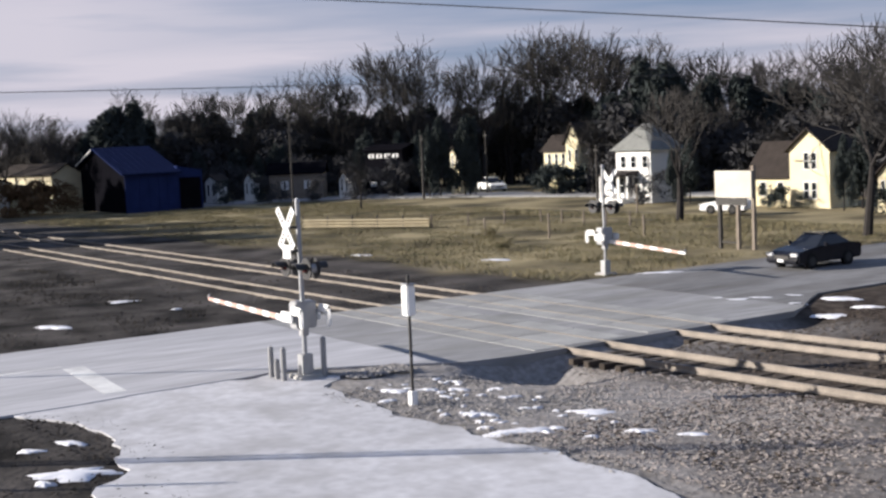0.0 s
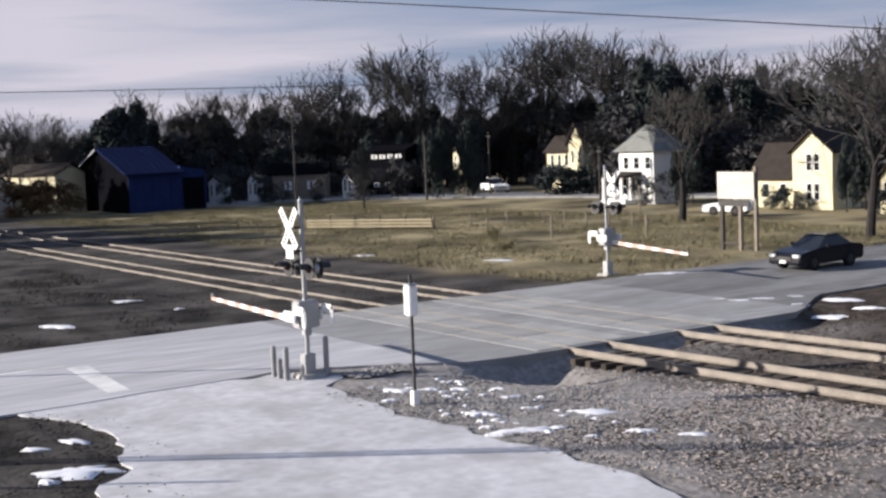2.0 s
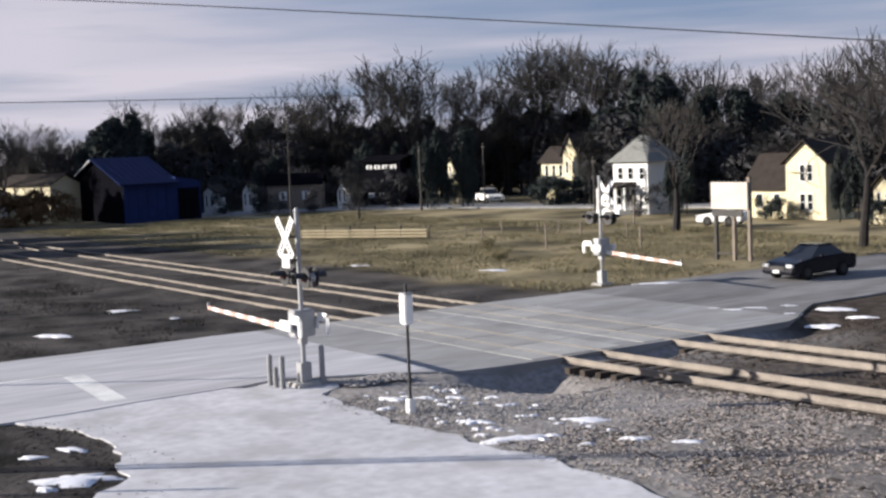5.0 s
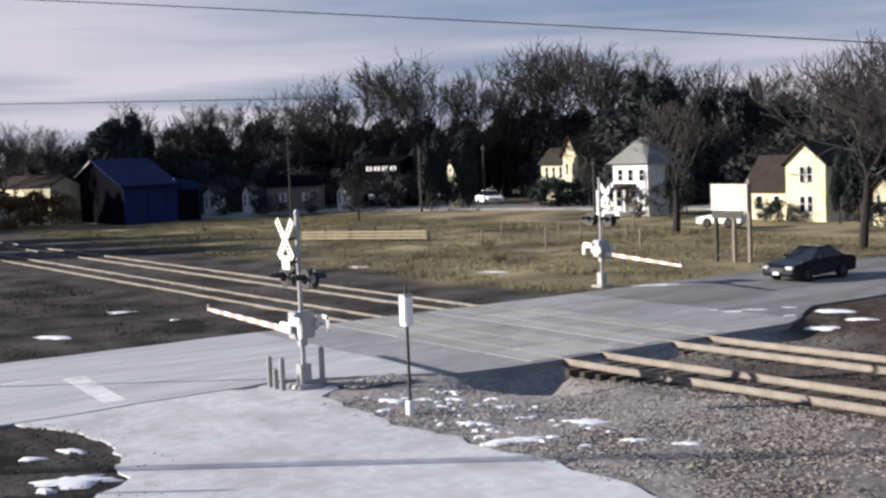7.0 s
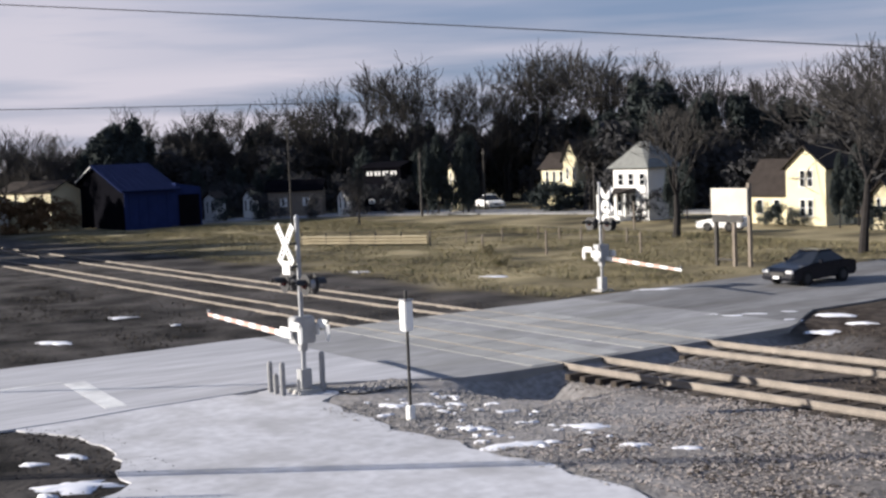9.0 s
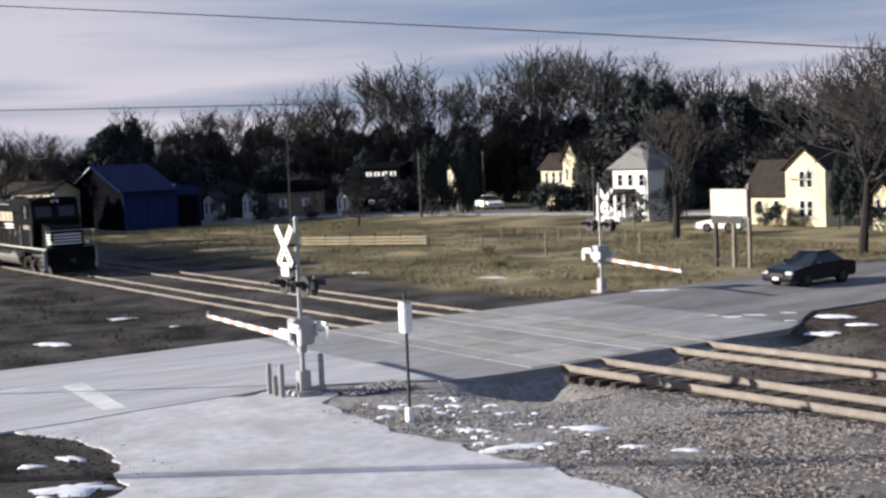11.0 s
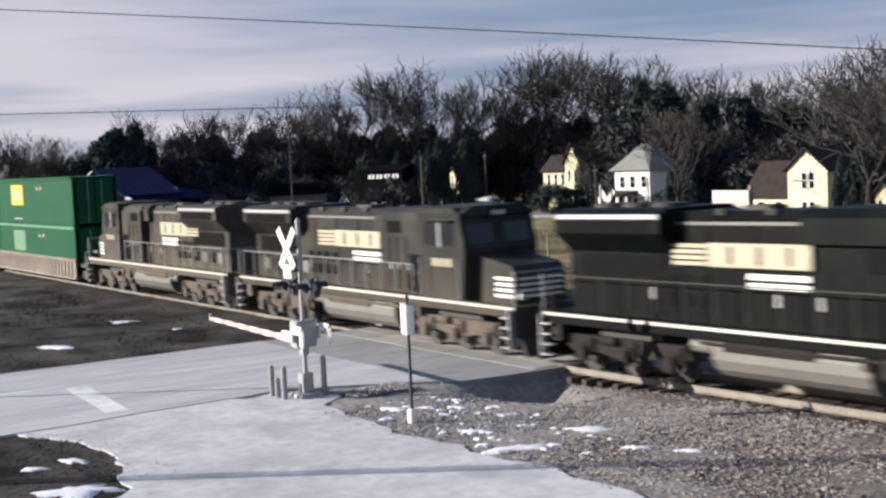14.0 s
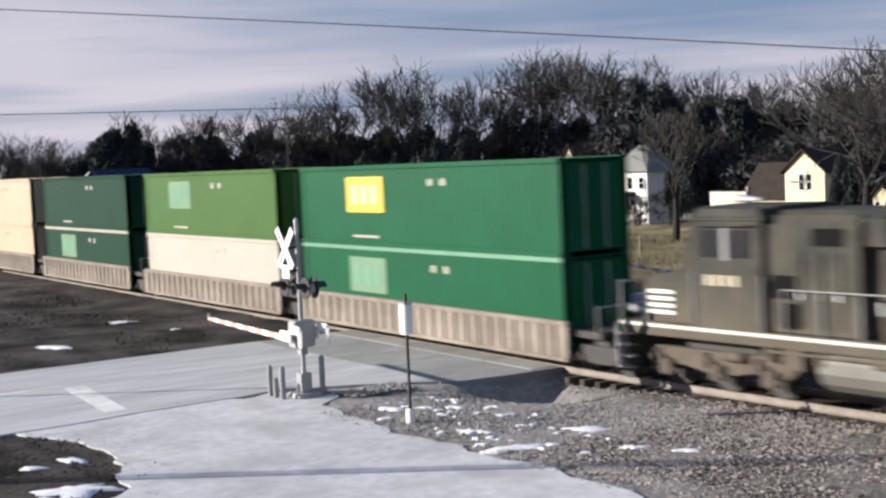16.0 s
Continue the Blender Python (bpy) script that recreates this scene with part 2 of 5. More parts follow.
def ground_material():
    """Dirt, gravel and winter grass, blended by the zones stored on the ground sheet."""
    m = bpy.data.materials.new("winter_ground")
    m.use_nodes = True
    n, l = m.node_tree.nodes, m.node_tree.links
    bsdf = n["Principled BSDF"]
    bsdf.inputs["Roughness"].default_value = 0.95
    bsdf.inputs["Specular IOR Level"].default_value = 0.08
    tc, zone = n.new("ShaderNodeTexCoord"), n.new("ShaderNodeVertexColor")
    zone.layer_name = "zone"
    sep = n.new("ShaderNodeSeparateColor")
    l.new(zone.outputs["Color"], sep.inputs["Color"])

    def noisy(scale, detail, lo, hi, c0, c1):
        t, r = n.new("ShaderNodeTexNoise"), n.new("ShaderNodeValToRGB")
        t.inputs["Scale"].default_value, t.inputs["Detail"].default_value = scale, detail
        l.new(tc.outputs["Object"], t.inputs["Vector"])
        l.new(t.outputs["Fac"], r.inputs["Fac"])
        r.color_ramp.elements[0].position, r.color_ramp.elements[1].position = lo, hi
        r.color_ramp.elements[0].color, r.color_ramp.elements[1].color = (*c0, 1), (*c1, 1)
        return r.outputs["Color"], t.outputs["Fac"]

    dirt, h0 = noisy(0.35, 12, 0.36, 0.66, (0.009, 0.0085, 0.008), (0.085, 0.077, 0.072))
    gravel, h1 = noisy(5.0, 10, 0.35, 0.65, (0.2, 0.188, 0.178), (0.31, 0.295, 0.285))
    grass, h2 = noisy(0.16, 14, 0.36, 0.62, (0.07, 0.06, 0.038), (0.31, 0.26, 0.155))
    brown, h3 = noisy(2.2, 12, 0.35, 0.68, (0.026, 0.02, 0.016), (0.09, 0.074, 0.062))
    last = dirt
    for colour, channel in ((gravel, "Red"), (grass, "Green"), (brown, "Blue")):
        mx = n.new("ShaderNodeMix")
        mx.data_type = "RGBA"
        l.new(sep.outputs[channel], mx.inputs["Factor"])
        l.new(last, mx.inputs["A"])
        l.new(colour, mx.inputs["B"])
        last = mx.outputs["Result"]
    l.new(last, bsdf.inputs["Base Color"])
    bp = n.new("ShaderNodeBump")
    bp.inputs["Strength"].default_value, bp.inputs["Distance"].default_value = 0.6, 0.08
    l.new(h1, bp.inputs["Height"])
    l.new(bp.outputs["Normal"], bsdf.inputs["Normal"])
    return m


# ---------------------------------------------------------------- mesh helpers
def part(name, bm, material, parent=None, label=""):
    me = bpy.data.meshes.new(name)
    bm.to_mesh(me)
    bm.free()
    ob = new(name, me)
    me.materials.append(M[material] if isinstance(material, str) else material)
    if parent is not None:
        ob.parent = parent
    if label:
        ob["label"] = label
    return ob


def same(name, ob, parent, m):
    """Another piece on the same mesh."""
    o = new(name, ob.data)
    o.parent = parent
    o.matrix_basis = m
    return o


def box(x0, x1, y0, y1, z0, z1, bevel=0.0, bm=None):
    bm = bm or bmesh.new()
    made = bmesh.ops.create_cube(bm, size=1.0, matrix=Matrix.Translation(((x0 + x1) / 2, (y0 + y1) / 2, (z0 + z1) / 2)) @ Matrix.Diagonal((abs(x1 - x0), abs(y1 - y0), abs(z1 - z0), 1)))
    if bevel:
        edges = {ed for v in made["verts"] for ed in v.link_edges}
        bmesh.ops.bevel(bm, geom=list(edges), offset=bevel, segments=2, affect="EDGES")
    return bm


def rod(p, q, r0, r1=None, seg=10, bm=None):
    bm = bm or bmesh.new()
    p, q = Vector(p), Vector(q)
    turn = (q - p).to_track_quat("Z", "Y").to_matrix().to_4x4()
    bmesh.ops.create_cone(bm, cap_ends=True, segments=seg, radius1=r0, radius2=r0 if r1 is None else r1, depth=(q - p).length, matrix=Matrix.Translation((p + q) / 2) @ turn)
    return bm


def prism(outline, y0, y1, bm=None, axis="y"):
    """A solid from an outline of (x, z) between two y (or of (y, z) between two x)."""
    bm = bm or bmesh.new()
    put = (lambda a, z, d: (a, d, z)) if axis == "y" else (lambda a, z, d: (d, a, z))
    lo = [bm.verts.new(put(a, z, y0)) for a, z in outline]
    hi = [bm.verts.new(put(a, z, y1)) for a, z in outline]
    bm.faces.new(lo), bm.faces.new(hi)
    for i in range(len(lo)):
        j = (i + 1) % len(lo)
        bm.faces.new((lo[i], lo[j], hi[j], hi[i]))
    bmesh.ops.recalc_face_normals(bm, faces=bm.faces)
    return bm


def thing(name, m, label, category, group="", kind=""):
    ob = new(name)
    ob.matrix_basis = m
    return tagged(ob, label, category, group, kind)


def smooth(v, a, b):
    s = np.clip((v - a) / (b - a), 0, 1)
    return s * s * (3 - 2 * s)


def polar(bearing, dist):
    """A place by its bearing west of the y axis and its distance."""
    a = radians(bearing)
    return -dist * math.sin(a), dist * math.cos(a)


# ---------------------------------------------------------------- ground, road and tracks
TRACKS = (24.58, 28.95)
ROAD_W, ROAD_E, CROSS_E = -42.2, -32.2, -29.6


def grade(x):
    """Height of the rails: level as far as the crossing, then gently rising."""
    u = np.clip(x + 31.0, 0.0, 60.0)
    return np.where(u < 5.0, 0.00145 * u * u, 0.0145 * (u - 2.5))


def lie(x, y):
    """Height of the bare ground."""
    inside = smooth(x, ROAD_W - 0.9, ROAD_W) * (1 - smooth(x, CROSS_E - 0.1, CROSS_E + 0.3))
    bed = smooth(y, 19.5, 22.5) * (1 - smooth(y, 31.0, 36.0))
    gully = np.exp(-((x + 28.3) ** 2 / 3.5 + (y - 21.7) ** 2 / 2.2)) * 0.75
    gully = gully + np.exp(-((x + 29.2) ** 2 / 0.5 + (y - 26.8) ** 2 / 0.9)) * 0.4 + np.exp(-((x + 29.0) ** 2 / 1.6 + (y - 33.0) ** 2 / 3.0)) * 0.32
    return -0.05 - ((0.125 - 0.115 * (x < ROAD_W)) * bed + 0.035 * smooth(y, 16.5, 19.0) + gully) * (1 - inside) + grade(x) * bed


def build_ground():
    def lines(lo, hi, step, far):
        fine = list(np.arange(lo, hi, step))
        reach = [lo - s for s in (3, 8, 18, 40, 90, 200, 500, 1200, far)][::-1]
        return np.array(reach + fine + [hi + s for s in (0, 3, 8, 18, 40, 90, 200, 500, 1200, far)])

    xs, ys = lines(-100, 0, 0.5, 3500), lines(0, 60, 0.5, 3500)
    gx, gy = np.meshgrid(xs, ys, indexing="ij")
    gz = lie(gx, gy)
    near = ((gx > -100) & (gx < 0) & (gy > 0) & (gy < 60))
    rough = np.array([noise.noise((x * 0.6, y * 0.6, 0)) * 0.05 + noise.noise((x * 2.1, y * 2.1, 3)) * 0.03 for x, y in zip(gx.ravel(), gy.ravel())]).reshape(gx.shape)
    patch = (gy < 9.0) & (gx < -25.0) & (gx > -31.8)
    rough = np.where(gy < 10.0, rough * 0.35, rough)
    clear = patch | (gx < ROAD_W - 0.6) | ((gx > ROAD_E + 0.6) & (((gy < 7.5) & (gx < -25)) | (gy > 16.2)) & ((gx > CROSS_E + 0.6) | (gy < 18)))
    gz = gz + np.where(near & clear, rough + np.where(patch, 0.006, 0.0), -0.03)
    nx, ny = len(xs), len(ys)
    verts = np.stack([gx, gy, gz], -1).reshape(-1, 3)
    idx = np.arange(nx * ny).reshape(nx, ny)
    faces = np.stack([idx[:-1, :-1], idx[1:, :-1], idx[1:, 1:], idx[:-1, 1:]], -1).reshape(-1, 4)
    me = bpy.data.meshes.new("ground")
    me.from_pydata(verts.tolist(), [], faces.tolist())
    wob = np.array([noise.noise((x * 0.25, y * 0.25, 7)) * 2.2 for x, y in verts[:, :2]])
    x, y = verts[:, 0], verts[:, 1] + wob
    gravel = smooth(y, 13.5, 15.5) * (1 - smooth(y, 31.5, 34.5)) * smooth(x, ROAD_E - 1, ROAD_E + 1)
    gravel = np.maximum(gravel, smooth(y, 21.0, 22.5) * (1 - smooth(y, 31.0, 32.5)) * np.where(x < -40, 0.07, 0.8))
    grass = smooth(y, 33.0, 37.0) * (1 - 0.75 * smooth(x, -46, -38)) * (1 - 0.6 * smooth(-x, 62, 80) * (1 - smooth(y, 36, 43)))
    brown = 0.45 * smooth(x, -23.5, -17.0) * smooth(y, 15.0, 17.0) + 0.85 * smooth(y, 22.0, 24.0) * smooth(x, -29.6, -28.0) * (1 - 0.5 * smooth(-x, 24.5, 27.5)) + smooth(y, 33, 35) * smooth(x, -34, -31)
    zone = np.stack([gravel, grass, np.clip(brown, 0, 1), np.ones_like(x)], -1)
    layer = me.color_attributes.new("zone", "FLOAT_COLOR", "POINT")
    layer.data.foreach_set("color", zone.astype(np.float32).ravel())
    me.materials.append(ground_material())
    ob = tagged(new("ground", me), "winter ground of dark dirt, grey gravel and straw-coloured dead grass", "ground", kind="structure")
    for p in me.polygons:
        p.use_smooth = True
    return ob


def flat(name, outline, z0, z1, material, label, category, ragged=0.0):
    bm = bmesh.new()
    if ragged:
        fine = []
        for i, (ax, ay) in enumerate(outline):
            bx, by = outline[(i + 1) % len(outline)]
            n = max(1, int(min(math.hypot(bx - ax, by - ay), 60) / 0.35))
            for k in range(n):
                x, y = ax + (bx - ax) * k / n, ay + (by - ay) * k / n
                fine.append((x + ragged * noise.noise((x * 0.7, y * 0.7, 1)) + ragged * 0.4 * noise.noise((x * 2.9, y * 2.9, 2)), y + ragged * noise.noise((x * 0.7, y * 0.7, 5)) + ragged * 0.4 * noise.noise((x * 2.9, y * 2.9, 6))))
        outline = fine
    lo, hi = [bm.verts.new((x, y, z0)) for x, y in outline], [bm.verts.new((x, y, z1)) for x, y in outline]
    bm.faces.new(hi)
    for i in range(len(lo)):
        j = (i + 1) % len(lo)
        bm.faces.new((lo[i], lo[j], hi[j], hi[i]))
    bmesh.ops.recalc_face_normals(bm, faces=bm.faces)
    return tagged(part(name, bm, material), label, category, kind="structure")


build_ground()
flat("road", [(ROAD_W, -120), (-32.4, -120), (-32.2, 10), (-32.6, 16.2), (-31.2, 18.6), (-30.2, 20.0), (ROAD_W, 20.0)], -0.35, -0.012, "asphalt", "worn pale grey asphalt road in front of the level crossing", "road", 0.1)
flat("crossing_apron", [(ROAD_W, 19.9), (-30.2, 19.9), (-29.9, 20.4), (CROSS_E, 22.0), (CROSS_E, 33.5), (-30.2, 34.8), (ROAD_W, 34.8)], -0.35, -0.016, "apron", "grey asphalt apron between and beside the rails", "road", 0.06)
flat("road_beyond", [(ROAD_W, 34.7), (-30.2, 34.7), (-32.0, 37.5), (-32.2, 400), (ROAD_W, 400)], -0.35, -0.014, "asphalt_dark", "darker asphalt road beyond the level crossing", "road", 0.1)
flat("pavement", [(-32.5, 8.6), (-30.0, 9.6), (-26.8, 9.3), (-23.6, 7.9), (-19.5, 5.6), (-15.0, 2.5), (-8, -6), (30, -6), (30, 14.6), (-8, 15.0), (-16.3, 15.5), (-18.3, 15.9), (-20.3, 15.9), (-22.6, 15.5), (-25.1, 15.4), (-27.7, 15.8), (-29.4, 15.8), (-30.8, 16.4), (-32.5, 16.1)], -0.3, -0.032, "lot", "worn light grey service drive beside the road", "driveway", 0.55)
flat("stop_line", [(-37.8, 11.6), (-33.0, 11.2), (-33.0, 11.8), (-37.8, 12.25)], -0.012, -0.008, "line", "worn white painted stop line on the road", "road marking")
flat("centre_line", [(-38.25, 2.0), (-38.05, 2.0), (-38.05, 11.7), (-38.25, 11.7)], -0.012, -0.008, "line", "faded pale painted centre line on the road", "road marking")
flat("street", [(-129.8, 52.4), (-126.7, 61.8), (-120.5, 70.5), (-110, 76.5), (-96, 80.5), (-70, 88.0), (-20, 96), (-20, 101), (-70, 94.0), (-97, 87.5), (-114, 83), (-128, 76.0), (-134, 66.0), (-137, 55.5)], -0.3, 0.03, "apron", "pale side street beyond the field", "road", 0.2)


def rail_outline():
    return [(-0.07, -0.18), (0.07, -0.18), (0.07, -0.165), (0.012, -0.15), (0.012, -0.045), (0.036, -0.035), (0.036, 0.0), (-0.036, 0.0), (-0.036, -0.035), (-0.012, -0.045), (-0.012, -0.15), (-0.07, -0.165)]


def build_track(yc):
    top = thing("railway_track", pose(0, yc, 0.004), "steel rails on dark wooden ties in stone ballast", "railway track", "railway tracks", "structure")
    for s in (-1, 1):
        rail_bm, prev = bmesh.new(), None
        for x in [-700.0, -60.0] + [-31.0 + 1.0 * k for k in range(40)] + [29.0, 90.0]:
            ring = [rail_bm.verts.new((x, a + s * 0.7535, z + float(grade(x)))) for a, z in rail_outline()]
            for k in range(len(ring) if prev else 0):
                j = (k + 1) % len(ring)
                rail_bm.faces.new((prev[k], prev[j], ring[j], ring[k]))
            prev = ring
        bmesh.ops.recalc_face_normals(rail_bm, faces=rail_bm.faces)
        part("rail", rail_bm, "rail", top, "sunlit brown steel rail")
    tie = None
    for i in range(150):
        x = -100 + i * 0.62
        if ROAD_W - 0.3 < x < CROSS_E + 0.3:
            continue
        m = pose(x, random.uniform(-0.05, 0.05), -0.27 + float(grade(x)), 0, 0, random.uniform(-1.5, 1.5))
        if tie is None:
            tie = part("railroad_tie", box(-0.115, 0.115, -1.3, 1.3, -0.09, 0.086, 0.012), "tie", top)
            tie.matrix_basis = m
        else:
            same("railroad_tie", tie, top, m)
    slab = {}
    for y0, y1 in ((-1.75, -0.82), (-0.67, 0.67), (0.82, 1.75)):
        for i in range(5):
            x0 = ROAD_W + 0.15 + i * 2.45
            if (y0, y1) not in slab:
                slab[y0, y1] = part("crossing_panel", box(0, 2.41, y0, y1, -0.2, -0.004, 0.012), "panel", top, "grey crossing panel")
                slab[y0, y1].matrix_basis = pose(x0, 0, 0)
            else:
                same("crossing_panel", slab[y0, y1], top, pose(x0, 0, random.uniform(-0.004, 0.0)))["label"] = "grey crossing panel"
    return top


for yc in TRACKS:
    build_track(yc)


# ---------------------------------------------------------------- crossing signals
def signal(m, label, arm_len, arm_tilt):
    """A crossing signal with its gate down; it faces local -y, its arm points to local -x."""
    top = thing("crossing_signal", m, label, "crossing signal", "crossing signals")
    part("foundation", box(-0.35, 0.35, -0.35, 0.35, -0.25, 0.08, 0.03), "concrete", top)
    part("junction_base", box(-0.16, 0.16, -0.16, 0.16, 0.08, 0.62, 0.02), "silver", top)
    part("mast", rod((0, 0, 0.08), (0, 0, 4.7), 0.065, seg=14), "silver", top)
    part("mast_cap", rod((0, 0, 4.7), (0, 0, 4.8), 0.085, 0.03, seg=14), "silver", top)
    for s in (-1, 1):
        bm = bmesh.new()
        box(-0.66, 0.66, -0.012, 0.012, -0.115, 0.115, 0.004, bm)
        blade = part("crossbuck_blade", bm, "white", top, "white crossbuck blade")
        blade.matrix_basis = pose(0, -0.37 - 0.015 * s, 4.02, 0, s * 50, 0)
        for i in range(6):
            bar = part("letter_bar", box(-0.04, 0.04, -0.003, 0.003, -0.05, 0.05), "black", blade)
            bar.matrix_basis = pose(-0.5 + 0.13 * i + (0.36 if i > 2 else 0), -0.016, 0)
    part("track_count_plate", box(-0.22, 0.22, -0.39, -0.37, 3.2, 3.58, 0.01), "white", top, "small white plate under the crossbuck")
    for z in (3.4, 4.02):
        part("sign_bracket", box(-0.03, 0.03, -0.36, 0.0, z - 0.03, z + 0.03), "black", top)
    part("crossarm", rod((-0.62, -0.08, 3.0), (0.62, -0.08, 3.0), 0.045), "black", top)
    for side, y in ((-1, -0.16), (1, 0.1)):
        for x in (-0.6, 0.6):
            disc = part("signal_head", rod((x, y, 2.95), (x, y + 0.03, 2.95), 0.29, seg=24), "black", top, "round black backing plate")
            d = -1 if side < 0 else 1
            part("lens", rod((x, y, 2.95), (x, y + d * 0.07, 2.95), 0.105, 0.09, seg=18), "lens", disc)
            hood = bmesh.new()
            for k in range(9):
                a0, a1 = math.pi * k / 9, math.pi * (k + 1) / 9
                ring = [(x + r * math.cos(a), yy, 2.95 + r * math.sin(a)) for r, yy in ((0.14, y), (0.15, y + d * 0.33)) for a in (a0, a1)]
                vs = [hood.verts.new(p) for p in ring]
                hood.faces.new((vs[0], vs[1], vs[3], vs[2]))
            bmesh.ops.remove_doubles(hood, verts=hood.verts[:], dist=1e-4)
            bmesh.ops.solidify(hood, geom=hood.faces[:], thickness=0.012)
            part("hood", hood, "black", disc)
            part("lamp_housing", rod((x, y - d * 0.16, 2.95), (x, y, 2.95), 0.08, 0.13, seg=14), "silver" if x > 0 else "black", disc)
    part("gate_mechanism", box(-0.2, 0.24, -0.32, 0.3, 1.32, 2.05, 0.04), "silver", top, "grey metal gate motor box")
    part("clamp", box(-0.12, 0.12, -0.1, 0.1, 1.1, 1.32, 0.02), "silver", top)
    for y in (-0.42, 0.4):
        bm = bmesh.new()
        box(-0.45, 0.2, y - 0.04, y + 0.04, 1.5, 1.78, 0.03, bm)
        box(0.15, 0.75, y - 0.04, y + 0.04, 1.72, 1.95, 0.05, bm)
        box(0.6, 0.8, y - 0.04, y + 0.04, 1.38, 1.9, 0.05, bm)
        part("counterweight", bm, "white", top, "white curved counterweight arm")
    arm = new("gate_arm")
    arm.parent = top
    arm.matrix_basis = pose(-0.35, 0.0, 1.45, 0, arm_tilt, 0)
    arm["label"] = "lowered gate arm with red and white stripes"
    n = int(arm_len / 0.42)
    for i in range(n):
        h = 0.085 - 0.035 * i / n
        part("stripe", box(-(i + 1) * 0.42, -i * 0.42, -0.02, 0.02, -h, h, 0.006), "red" if i % 2 else "white", arm)
    for f in (0.97,):
        part("arm_lamp", rod((-arm_len * f, 0, 0.05), (-arm_len * f, 0, 0.15), 0.04, seg=10), "silver", arm)
    return top


signal(pose(-31.22, 16.14, 0), "silver mast with white crossbuck, flashing lights and lowered gate arm", 6.0, 1.5)
signal(pose(-43.5, 37.35, -0.05, 0, 0, 180), "silver crossing mast seen from behind with its gate arm lowered", 4.7, -3.5)

for x, y, h in ((-32.0, 15.5, 0.8), (-31.25, 15.5, 0.85), (-31.62, 15.48, 0.5), (-30.95, 16.55, 1.05)):
    b = thing("bollard", pose(x, y, -0.03), "grey steel bollard beside the crossing mast", "bollard", "bollards by the mast")
    part("tube", rod((0, 0, -0.1), (0, 0, h), 0.075, seg=14), "bollard", b)
    part("cap", rod((0, 0, h), (0, 0, h + 0.05), 0.075, 0.02, seg=14), "bollard", b)

post = thing("marker_post", pose(-26.2, 16.35, 0), "dark steel post with a white box near its top", "post")
part("pole", rod((0, 0, -0.3), (0, 0, 3.05), 0.038, seg=10), "dark", post)
part("cabinet", box(-0.15, 0.13, -0.12, 0.12, 2.08, 2.8, 0.03), "white", post, "white metal box")
part("lid", box(-0.16, 0.14, -0.13, 0.13, 2.8, 2.84, 0.01), "silver", post)
part("foot", box(-0.09, 0.09, -0.09, 0.09, -0.12, 0.28, 0.02), "white", post, "white painted foot")

# low kerb beside the mast with rubble on it
kerb = tagged(part("kerb", prism([(-31.6, -0.1), (-31.35, -0.1), (-31.38, 0.12), (-31.57, 0.12)], 16.3, 16.9), "concrete"), "broken concrete kerb by the mast", "kerb", kind="structure")
kerb.matrix_basis = pose(0, 0, 0)


# ---------------------------------------------------------------- the train
TRACK_Y = TRACKS[0]


